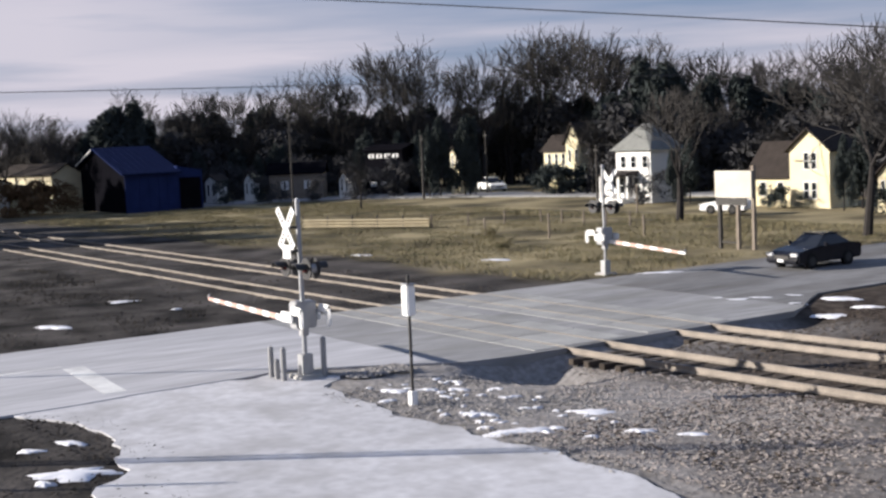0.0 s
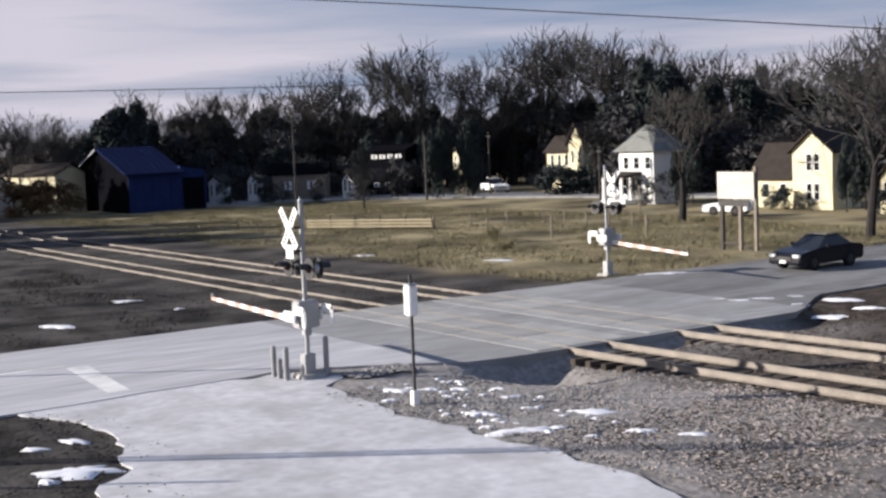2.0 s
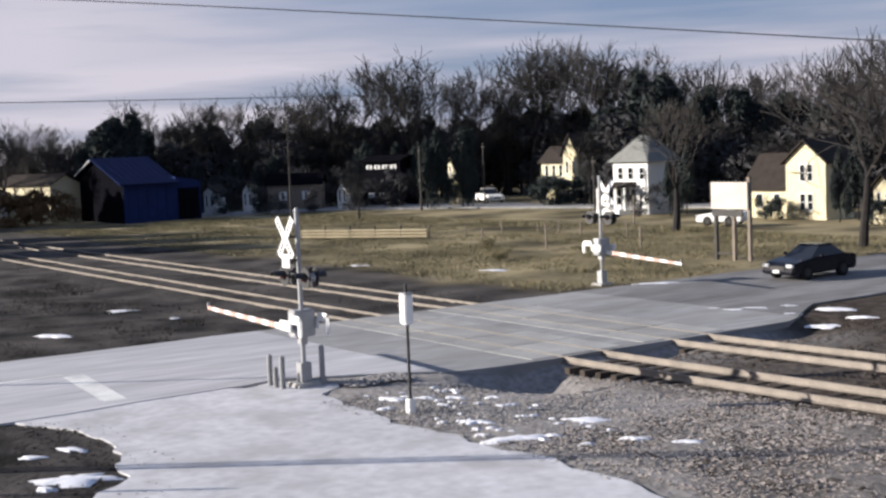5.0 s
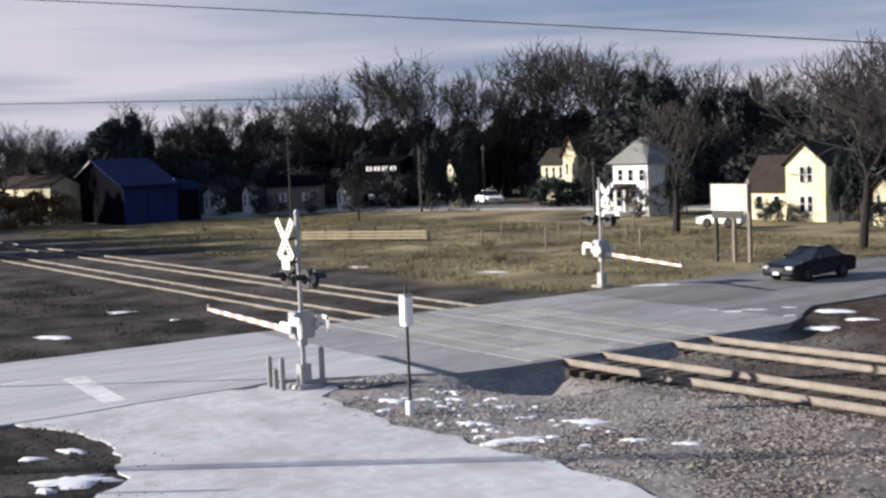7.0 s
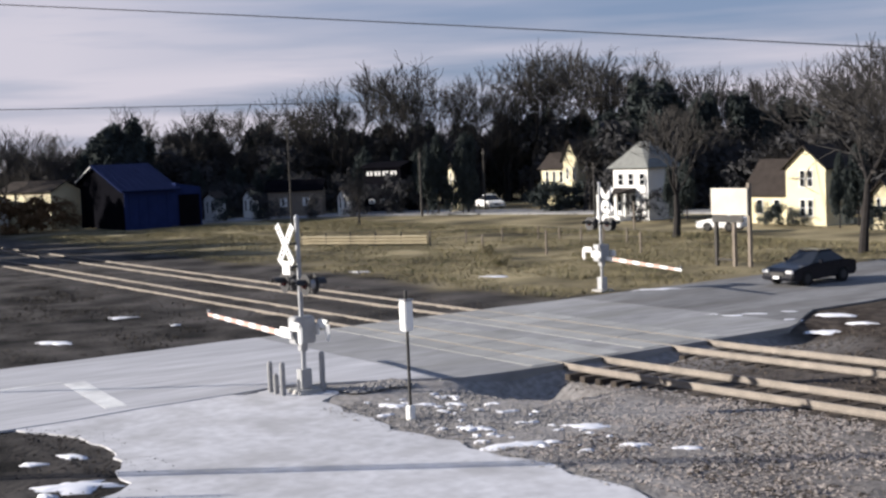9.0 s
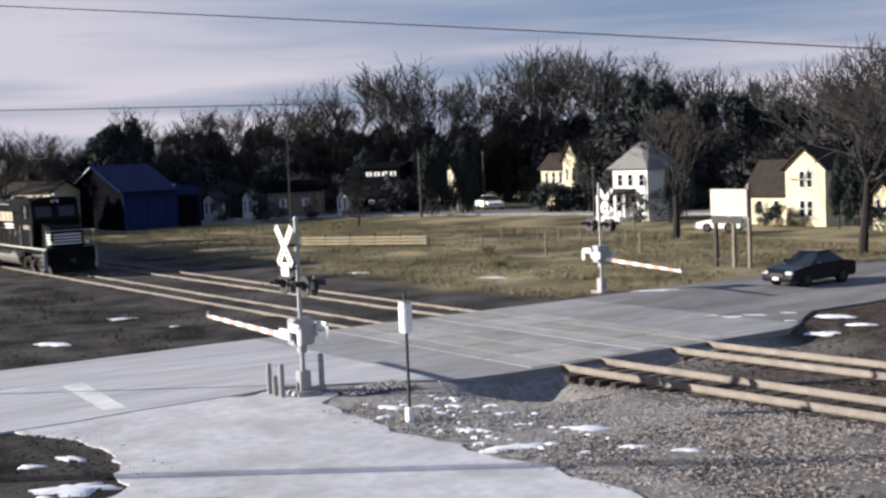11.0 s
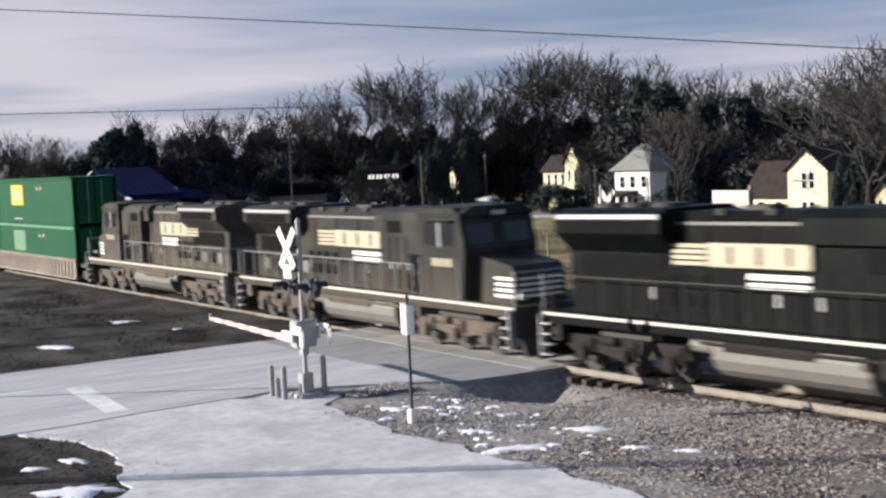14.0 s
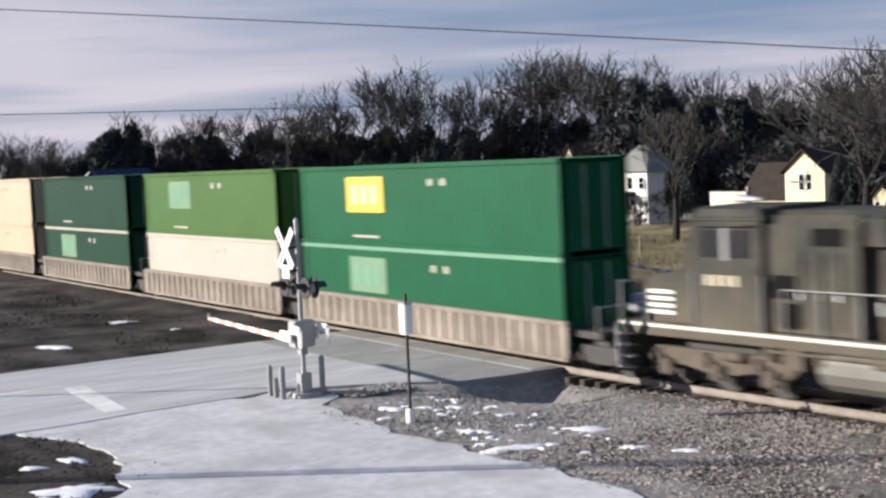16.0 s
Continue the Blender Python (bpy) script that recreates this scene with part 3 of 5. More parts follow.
def loco(length, paint, label, emblem=0.0):
    L = length
    rails = "dark" if paint == "loco_black" else "bollard"
    top = thing("locomotive", pose(0, TRACK_Y, 0), label, "locomotive", "locomotives of the train")
    dusty = "truck_black" if paint == "loco_black" else "truck"
    part("frame", box(-L + 0.5, -0.5, -1.45, 1.45, 1.34, 1.66, 0.03), paint, top)
    for s in (-1, 1):
        part("sill_stripe", box(-L + 0.55, -0.55, s * 1.455 - 0.012, s * 1.455 + 0.012, 1.57, 1.68), "locowhite", top, "white stripe along the frame")
        part("walkway_edge", box(-L + 0.5, -0.5, s * 1.35 - 0.13, s * 1.35 + 0.13, 1.66, 1.7, 0.01), paint, top)
    tank = prism([(-1.36, 0.85), (-1.25, 0.6), (-1.02, 0.42), (-0.7, 0.34), (0.7, 0.34), (1.02, 0.42), (1.25, 0.6), (1.36, 0.85), (1.36, 1.1), (1.25, 1.34), (-1.25, 1.34), (-1.36, 1.1)], -L * 0.62, -L * 0.37, axis="x")
    part("fuel_tank", tank, "tank", top)
    for s in (-1, 1):
        part("air_tank", rod((-L * 0.66, s * 1.15, 1.15), (-L * 0.625, s * 1.15, 1.15), 0.2, seg=12), "tank", top)
    for xc in (-L * 0.2, -L * 0.8):
        bogie = new("bogie")
        bogie.parent = top
        bogie["label"] = "dusty three-axle bogie"
        for s in (-1, 1):
            side = [(-2.5, 0.75), (-2.2, 0.55), (-1.2, 0.62), (-0.5, 0.5), (0.5, 0.5), (1.2, 0.62), (2.2, 0.55), (2.5, 0.75), (2.3, 1.05), (-2.3, 1.05)]
            part("side_frame", prism([(xc + a, z) for a, z in side], s * 1.08 - 0.1, s * 1.08 + 0.1), dusty, bogie)
            for k in (-1, 0, 1):
                part("axle_box", box(xc + k * 1.75 - 0.2, xc + k * 1.75 + 0.2, s * 1.25 - 0.12, s * 1.25 + 0.12, 0.34, 0.74, 0.04), dusty, bogie)
                part("spring", rod((xc + k * 1.75 + 0.42, s * 1.2, 0.62), (xc + k * 1.75 + 0.42, s * 1.2, 1.0), 0.1, seg=8), dusty, bogie)
                part("wheel", rod((xc + k * 1.75, s * 0.69, 0.51), (xc + k * 1.75, s * 0.83, 0.51), 0.51, seg=28), "dark", bogie)
            part("brake_cylinder", rod((xc - 0.9, s * 1.25, 0.98), (xc - 0.3, s * 1.25, 0.98), 0.13, seg=12), dusty, bogie)
        part("bolster", box(xc - 1.2, xc + 1.2, -1.0, 1.0, 0.8, 1.34), "dark", bogie)
    # ends: pilot, plough, steps, couplers
    for x, s in ((-0.5, 1), (-L + 0.5, -1)):
        part("pilot", box(x - 0.05, x + 0.05, -1.45, 1.45, 0.75, 1.5, 0.02), paint, top)
        part("plough", prism([(x, 0.75), (x + s * 0.1, 0.75), (x + s * 0.42, 0.2), (x + s * 0.3, 0.2)], -1.35, 1.35), paint, top)
        part("coupler", box(x, x + s * 0.55, -0.14, 0.14, 0.75, 1.0, 0.03), "dark", top)
        for side in (-1, 1):
            for k in range(4):
                part("step", box(x - s * 0.12, x - s * 0.55, side * 1.5 - 0.14, side * 1.5 + 0.1, 0.42 + 0.3 * k, 0.46 + 0.3 * k), "silver", top)
            part("step_guard", box(x - s * 0.1, x - s * 0.14, side * 1.5 - 0.15, side * 1.5 + 0.12, 0.4, 1.6), "silver", top, "pale step edge")
            rail_bm = rod((x - s * 0.06, side * 1.42, 1.6), (x - s * 0.06, side * 1.42, 2.75), 0.03, seg=6)
            part("grab_rail", rail_bm, "silver", top)
        part("end_rail", rod((x - s * 0.06, -1.42, 2.7), (x - s * 0.06, 1.42, 2.7), 0.025, seg=6), "silver", top)
    # short hood with a sloped top
    part("nose", prism([(-1.1, 1.66), (-1.05, 2.55), (-1.25, 2.85), (-3.3, 3.15), (-3.3, 1.66)], -0.98, 0.98), paint, top)
    for z in (1.9, 2.08, 2.26, 2.44):
        part("nose_stripe", box(-1.075, -1.03, -0.85, 0.85, z - 0.04, z + 0.04), "white", top, "white nose stripe")
        for s in (-1, 1):
            part("nose_stripe", box(-2.1, -1.2, s * 0.98 - 0.012, s * 0.98 + 0.012, z - 0.045, z + 0.045), "white", top, "white nose stripe")
    for s in (-1, 1):
        part("ditch_light", rod((-0.75, s * 1.05, 1.95), (-0.62, s * 1.05, 1.95), 0.1, seg=12), "lampglass", top)
    # cab
    cab = part("cab", prism([(-3.25, 1.66), (-3.05, 3.3), (-3.3, 4.3), (-3.6, 4.62), (-5.6, 4.62), (-5.6, 1.66)], -1.45, 1.45), paint, top)
    part("cab_roof", prism([(-1.5, 4.4), (-1.0, 4.66), (1.0, 4.66), (1.5, 4.4), (1.5, 4.34), (-1.5, 4.34)], -5.7, -3.2, axis="x"), paint, cab)
    for s in (-1, 1):
        for x0, x1 in ((-4.35, -3.65), (-5.3, -4.55)):
            part("side_window", box(x0, x1, s * 1.455 - 0.015, s * 1.455 + 0.015, 3.42, 4.12, 0.01), "glass", cab)
            part("window_frame", box(x0 - 0.05, x1 + 0.05, s * 1.452 - 0.01, s * 1.452 + 0.01, 3.36, 4.18), paint, cab)
        wind = part("windscreen", box(-0.02, 0.02, s * 0.72 - 0.5, s * 0.72 + 0.5, -0.33, 0.33, 0.01), "glass", cab)
        wind.matrix_basis = pose(-3.19, 0, 3.78, 0, -14, 0)
        for i in range(4):
            part("number_bar", box(-4.85 + i * 0.3, -4.67 + i * 0.3, s * 1.47 - 0.01, s * 1.47 + 0.01, 2.74, 3.0), "emblem", cab)
    part("headlight", rod((-3.25, -0.14, 4.42), (-3.12, -0.14, 4.42), 0.09, seg=12), "lampglass", cab)
    part("headlight", rod((-3.25, 0.14, 4.42), (-3.12, 0.14, 4.42), 0.09, seg=12), "lampglass", cab)
    part("horn", rod((-4.6, 0.3, 4.78), (-3.9, 0.3, 4.82), 0.05, 0.11, seg=10), "silver", cab)
    # long hood, dynamic brake hatch, radiator wings
    hood = part("long_hood", prism([(-0.92, 1.66), (-0.92, 4.22), (-0.72, 4.5), (0.72, 4.5), (0.92, 4.22), (0.92, 1.66)], -L + 1.3, -5.6, axis="x"), paint, top)
    part("brake_hatch", prism([(-1.15, 3.75), (-1.15, 4.35), (-0.9, 4.55), (0.9, 4.55), (1.15, 4.35), (1.15, 3.75)], -9.0, -5.8, axis="x"), paint, hood)
    part("radiator_housing", prism([(-0.92, 3.4), (-1.5, 3.95), (-1.5, 4.45), (-1.2, 4.6), (1.2, 4.6), (1.5, 4.45), (1.5, 3.95), (0.92, 3.4)], -L + 1.35, -L + 5.6, axis="x"), paint, hood)
    for s in (-1, 1):
        part("radiator_screen", box(-L + 1.7, -L + 5.2, s * 1.505 - 0.015, s * 1.505 + 0.015, 3.97, 4.28), "grille", hood, "dark radiator screen")
        part("radiator_edge", box(-L + 1.4, -L + 5.55, s * 1.49 - 0.02, s * 1.49 + 0.02, 4.33, 4.46, 0.01), "silver", hood, "pale radiator edge")
        for i in range(int((L - 7.5) / 0.82)):
            x = -5.9 - i * 0.82
            part("hood_door", box(x - 0.74, x, s * 0.925 - 0.012, s * 0.925 + 0.014, 1.85, 2.55 if 3 < i < 8 else 3.05, 0.01), paint, hood)
        part("intake_grille", box(-7.3, -5.9, s * 0.93 - 0.02, s * 0.93 + 0.02, 3.1, 3.7, 0.01), "grille", hood, "dark intake grille")
        part("radiator_shade", box(-L + 1.8, -L + 5.2, s * 0.94 - 0.02, s * 0.94 + 0.02, 2.75, 3.35, 0.01), "grille", hood, "dark radiator grille")
        for i in range(4):
            x = -12.3 - i * 0.62
            part("vent", box(x - 0.2, x + 0.16, s * 0.955 - 0.012, s * 0.955 + 0.012, 2.62, 2.88), "grille", hood)
            part("vent", box(x - 0.2, x + 0.16, s * 0.955 - 0.012, s * 0.955 + 0.012, 2.05, 2.4), "grille", hood)
        # no hollow here: a black block paints the shade of a recess
        part("battery_recess", box(-6.7, -5.65, s * 1.0 - 0.09, s * 1.0 + 0.09, 1.75, 2.75, 0.01), "grille", hood, "black block standing for a shaded recess behind the cab")
        for x in (-8.6, -9.9, -14.2):
            part("latch", box(x - 0.05, x + 0.05, s * 0.95 - 0.02, s * 0.95 + 0.02, 2.2, 2.5), "silver", hood)
        # emblem: stripes and a block in plain shapes, with a line of bars below
        part("emblem_panel", box(-10.9 + emblem, -7.6 + emblem, s * 1.0 - 0.02, s * 1.0 + 0.02, 3.12, 3.72, 0.01), "emblem", hood, "aged white emblem panel")
        for k in range(4):
            part("emblem_stripe", box(-10.85 - 1.3 + emblem, -10.95 + emblem, s * 1.0 - 0.02, s * 1.0 + 0.02, 3.14 + 0.15 * k, 3.24 + 0.15 * k), "emblem", hood, "aged white emblem stripe")
        for k in range(3):
            part("emblem_gap", box(-10.2 + k * 0.95 + emblem, -10.06 + k * 0.95 + emblem, s * 1.024 - 0.006, s * 1.024 + 0.006, 3.2, 3.64), "dark", hood)
        for k in range(2):
            part("letter_bar", box(-9.6 + emblem, -7.7 + emblem, s * 0.96 - 0.015, s * 0.96 + 0.015, 2.62 + 0.22 * k, 2.76 + 0.22 * k), "white", hood)
    for s in (-1, 1) if paint != "loco_black" else ():  # wide electrical cabinets behind the cab
        part("electrical_cabinet", prism([(s * 0.9, 1.72), (s * 1.3, 1.72), (s * 1.3, 4.2), (s * 1.15, 4.45), (s * 0.9, 4.45)], -8.3, -5.62, axis="x"), paint, hood)
        for x0, x1, z0, z1 in ((-6.5, -5.8, 2.5, 3.05), (-7.9, -7.0, 3.75, 4.15), (-6.6, -6.0, 1.8, 2.4)):
            part("vent", box(x0, x1, s * 1.305 - 0.012, s * 1.305 + 0.012, z0, z1), "grille", hood)
        for x in (-6.7, -7.3, -7.8):
            part("door_edge", box(x - 0.025, x + 0.025, s * 1.31 - 0.012, s * 1.31 + 0.012, 1.85, 3.6), "grille", hood)
            part("door_latch", box(x + 0.06, x + 0.14, s * 1.315 - 0.012, s * 1.315 + 0.012, 2.5, 2.7), "silver", hood)
        for k in range(5):  # small stencilled panels and louvres along the hood doors
            part("louvre_panel", box(-L + 2.0 + k * 0.85, -L + 2.5 + k * 0.85, s * 0.95 - 0.012, s * 0.95 + 0.014, 2.0, 2.45, 0.01), "grille" if k % 2 else "tank", hood)
    part("exhaust_outlet", box(-11.5, -10.6, -0.35, 0.35, 4.34, 4.62, 0.03), "dark", hood)
    for i in range(3):
        part("radiator_fan", rod((-L + 2.2 + i * 1.15, 0, 4.58), (-L + 2.2 + i * 1.15, 0, 4.7), 0.52, seg=20), "dark", hood)
    for i in range(2, int((L - 7.0) / 1.64)):  # seams and grab irons on the hood
        for s in (-1, 1):
            part("panel_seam", box(-5.62 - i * 1.64, -5.58 - i * 1.64, s * 0.925 - 0.016, s * 0.925 + 0.016, 1.75, 4.15), "grille", hood)
            part("lifting_lug", box(-5.3 - i * 1.64, -5.1 - i * 1.64, s * 0.8 - 0.06, s * 0.8 + 0.06, 4.4, 4.56), "dark", hood)
    for s in (-1, 1):
        part("eave_strip", box(-L + 5.7, -9.1, s * 0.9 - 0.03, s * 0.9 + 0.03, 4.16, 4.24), "tank", hood, "paler edge along the hood roof")
        # cab side: posts between the windows, a door with grab rails
        part("window_post", box(-4.53, -4.37, s * 1.46 - 0.02, s * 1.46 + 0.02, 3.36, 4.18, 0.01), "bollard", cab)
        part("window_post", box(-4.03, -3.97, s * 1.462 - 0.02, s * 1.462 + 0.02, 3.4, 4.14), paint, cab)
        part("window_post", box(-4.95, -4.89, s * 1.462 - 0.02, s * 1.462 + 0.02, 3.4, 4.14), paint, cab)
        part("sun_visor", box(-5.35, -3.6, s * 1.55 - 0.1, s * 1.55 + 0.06, 4.2, 4.24, 0.01), paint, cab)
        part("cab_door", box(-5.55, -5.0, s * 1.452 - 0.012, s * 1.452 + 0.012, 1.8, 3.25, 0.01), paint, cab)
        for x in (-3.35, -5.6):
            part("grab_rail", rod((x, s * 1.5, 1.75), (x, s * 1.5, 3.0), 0.025, seg=6), "silver", cab)
        part("air_pipe", rod((-L * 0.64, s * 1.4, 1.24), (-L * 0.3, s * 1.4, 1.24), 0.045, seg=8), dusty, top)
        part("air_reservoir", rod((-L * 0.6, s * 1.22, 1.2), (-L * 0.45, s * 1.22, 1.2), 0.2, seg=12), dusty, top)
        for k in range(4):
            part("sill_bracket", box(-L * 0.3 - k * 0.5, -L * 0.3 - k * 0.5 + 0.22, s * 1.3 - 0.1, s * 1.3 + 0.1, 1.0, 1.34, 0.02), dusty, top)
        for xc in (-L * 0.2, -L * 0.8):
            part("sand_box", box(xc - 2.9, xc - 2.45, s * 1.3 - 0.14, s * 1.3 + 0.14, 0.85, 1.34, 0.03), dusty, top)
            for k in range(3):
                part("brake_rod", rod((xc - 2.1 + k * 1.75, s * 1.28, 0.42), (xc - 1.5 + k * 1.75, s * 1.28, 0.86), 0.045, seg=6), dusty, top)
    # side handrails
    n = int((L - 8.0) / 0.95)
    for s in (-1, 1):
        for i in range(n + 1):
            x = -6.2 - i * (L - 7.2) / n
            part("handrail_post", rod((x, s * 1.42, 1.6), (x, s * 1.42, 2.72), 0.028, seg=6), rails, top)
        part("handrail", rod((-6.2, s * 1.42, 2.72), (-L + 1.0, s * 1.42, 2.72), 0.02, seg=6), rails, top)
    return top


def container(length, paint, label, patch=None, patch_x=0.695, stripe=None):
    """A ribbed box container; local origin at the middle of its front bottom edge, it reaches to -x."""
    L, W, H = length, 1.29, 2.84
    top = thing("shipping_container", pose(0, TRACK_Y, 0), label, "container", "containers of the train")
    bm = bmesh.new()
    for s in (-1, 1):
        n = int((L - 0.6) / 0.3)
        prev = None
        for i in range(n * 2 + 1):
            x = -0.3 - (L - 0.6) * i / (n * 2)
            y = s * (W - (0.0 if (i // 1) % 2 else 0.022))
            cur = (bm.verts.new((x, y, 0.16)), bm.verts.new((x, y, H - 0.14)))
            if prev:
                bm.faces.new((prev[0], cur[0], cur[1], prev[1]))
            prev = cur
    box(-L + 0.3, -0.3, -W + 0.04, W - 0.04, 0.15, H - 0.06, 0, bm)
    part("body", bm, paint, top)
    for s in (-1, 1):
        part("bottom_rail", box(-L, 0, s * W - 0.05, s * W + 0.012, 0, 0.16, 0.01), paint, top)
        part("top_rail", box(-L, 0, s * W - 0.05, s * W + 0.012, H - 0.14, H, 0.01), stripe or paint, top)
        for x in (0, -L + 0.34):
            part("corner_post", box(x - 0.34, x, s * (W - 0.12) - 0.12, s * (W - 0.12) + 0.138, 0, H, 0.015), paint, top)
        if patch:
            part("emblem_panel", box(-L * patch_x - 1.25, -L * patch_x + 1.25, s * (W + 0.006) - 0.012, s * (W + 0.006) + 0.012, H * 0.42, H * 0.86), patch, top, "plain emblem panel")
            for k in range(3):
                part("emblem_bar", box(-L * patch_x - 0.9 + k * 0.65, -L * patch_x - 0.5 + k * 0.65, s * (W + 0.02) - 0.006, s * (W + 0.02) + 0.006, H * 0.52, H * 0.76), "pale" if patch == "yellow" else "mint", top)
        for k in range(2):
            part("letter_bar", box(-L * 0.37 - 0.25 - k * 0.75, -L * 0.37 - k * 0.75, s * (W + 0.004) - 0.01, s * (W + 0.004) + 0.01, H * 0.74, H * 0.82), "pale", top)
        part("letter_bar", box(-L * 0.75, -L * 0.64, s * (W + 0.004) - 0.01, s * (W + 0.004) + 0.01, 0.3, 0.38), "pale", top)
    part("roof", box(-L + 0.02, -0.02, -W + 0.02, W - 0.02, H - 0.06, H - 0.02), paint, top)
    for x in (-0.02, -L + 0.02):
        for s in (-1, 1):
            door = part("end_door", box(x - 0.02, x + 0.02, s * 0.64 - 0.6, s * 0.64 + 0.6, 0.15, H - 0.14), paint, top)
            part("locking_bar", rod((x + (0.04 if x > -1 else -0.04), s * 0.4, 0.2), (x + (0.04 if x > -1 else -0.04), s * 0.4, H - 0.2), 0.02, seg=6), "silver", door)
    return top


def well_car(length):
    """One unit of a well car: origin at the front end of its well, bogies at both ends."""
    L = length
    top = thing("well_car", pose(0, TRACK_Y, 0), "weathered brown container well car with ribbed sides", "well car", "well cars of the train")
    for s in (-1, 1):
        part("side_sill", box(-L - 0.3, 0.3, s * 1.42 - 0.04, s * 1.42 + 0.04, 0.42, 1.32, 0.01), "well", top)
        part("top_chord", box(-L - 0.3, 0.3, s * 1.42 - 0.08, s * 1.42 + 0.08, 1.32, 1.46, 0.02), "well", top)
        part("bottom_chord", box(-L - 0.3, 0.3, s * 1.42 - 0.09, s * 1.42 + 0.09, 0.3, 0.43, 0.02), "well", top)
        n = int(L / 0.62)
        rib = None
        for i in range(n):
            m = pose(-0.3 - i * (L - 0.6) / (n - 1), s * 1.47, 0.87)
            if rib is None:
                rib = part("rib", box(-0.06, 0.06, -0.05, 0.05, -0.45, 0.45), "well", top)
                rib.matrix_basis = m
            else:
                same("rib", rib, top, m)
    part("well_floor", box(-L, 0, -1.35, 1.35, 0.3, 0.38), "well", top)
    for x, s in ((0.0, 1), (-L, -1)):
        part("end_platform", box(x, x + s * 1.5, -1.2, 1.2, 1.0, 1.2, 0.02), "dark", top)
        part("end_rail", rod((x + s * 1.35, -1.2, 1.9), (x + s * 1.35, 1.2, 1.9), 0.025, seg=6), "silver", top)
        for y in (-1.2, 1.2):
            part("end_post", rod((x + s * 1.35, y, 1.1), (x + s * 1.35, y, 1.9), 0.025, seg=6), "silver", top)
        part("drawbar", box(x + s * 1.0, x + s * 1.75, -0.12, 0.12, 0.75, 0.98), "dark", top)
    bogie = new("bogie")
    bogie.parent = top
    xc = 1.3
    for s in (-1, 1):
        part("side_frame", prism([(xc - 1.1, 0.62), (xc - 0.85, 0.4), (xc - 0.35, 0.3), (xc + 0.35, 0.3), (xc + 0.85, 0.4), (xc + 1.1, 0.62), (xc + 0.8, 0.8), (xc - 0.8, 0.8)], s * 1.02 - 0.09, s * 1.02 + 0.09), "dark", bogie)
        for k in (-0.85, 0.85):
            part("wheel", rod((xc + k, s * 0.69, 0.46), (xc + k, s * 0.83, 0.46), 0.46, seg=24), "dark", bogie)
            part("axle_cap", rod((xc + k, s * 1.05, 0.46), (xc + k, s * 1.2, 0.46), 0.13, seg=10), "truck", bogie)
    part("bolster", box(xc - 0.3, xc + 0.3, -1.0, 1.0, 0.55, 1.0), "dark", bogie)
    return top


TRAIN = []  # (thing, metres behind the train's front, height over the rail, turned round, length)
TRAIN.append((loco(18.9, "loco_black", "black diesel locomotive with white stripes leading the train", -1.2), -0.5, 0.0, False, 18.9))
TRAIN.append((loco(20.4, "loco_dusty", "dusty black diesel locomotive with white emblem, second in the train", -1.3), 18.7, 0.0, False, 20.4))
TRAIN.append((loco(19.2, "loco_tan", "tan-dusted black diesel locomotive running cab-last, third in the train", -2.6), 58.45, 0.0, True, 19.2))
STACKS = ((60.5, 15.7, "green", "yellow", "green", "faded"), (78.4, 14.1, "lime", "faded", "pale", None), (95.2, 13.7, "deep", None, "deep", "faded"),
          (111.6, 13.7, "beige", None, "beige", None), (128.0, 13.7, "green", None, "pale", None), (144.4, 13.7, "beige", None, "deep", None))
WORDS = dict(green="bright green", lime="light green", pale="white", deep="deep green", beige="beige")
for back, L, c1, p1, c0, p0 in STACKS:
    TRAIN.append((well_car(L), back, 0.0, False, L))
    TRAIN.append((container(L, c0, WORDS[c0] + " ribbed container standing in a well car", p0, stripe="mint" if c0 == "green" else "pale" if c0 == "deep" else None), back, 0.4, False, L))
    TRAIN.append((container(L, c1, WORDS[c1] + " ribbed container stacked on another container", p1), back, 0.4 + 2.845, False, L))


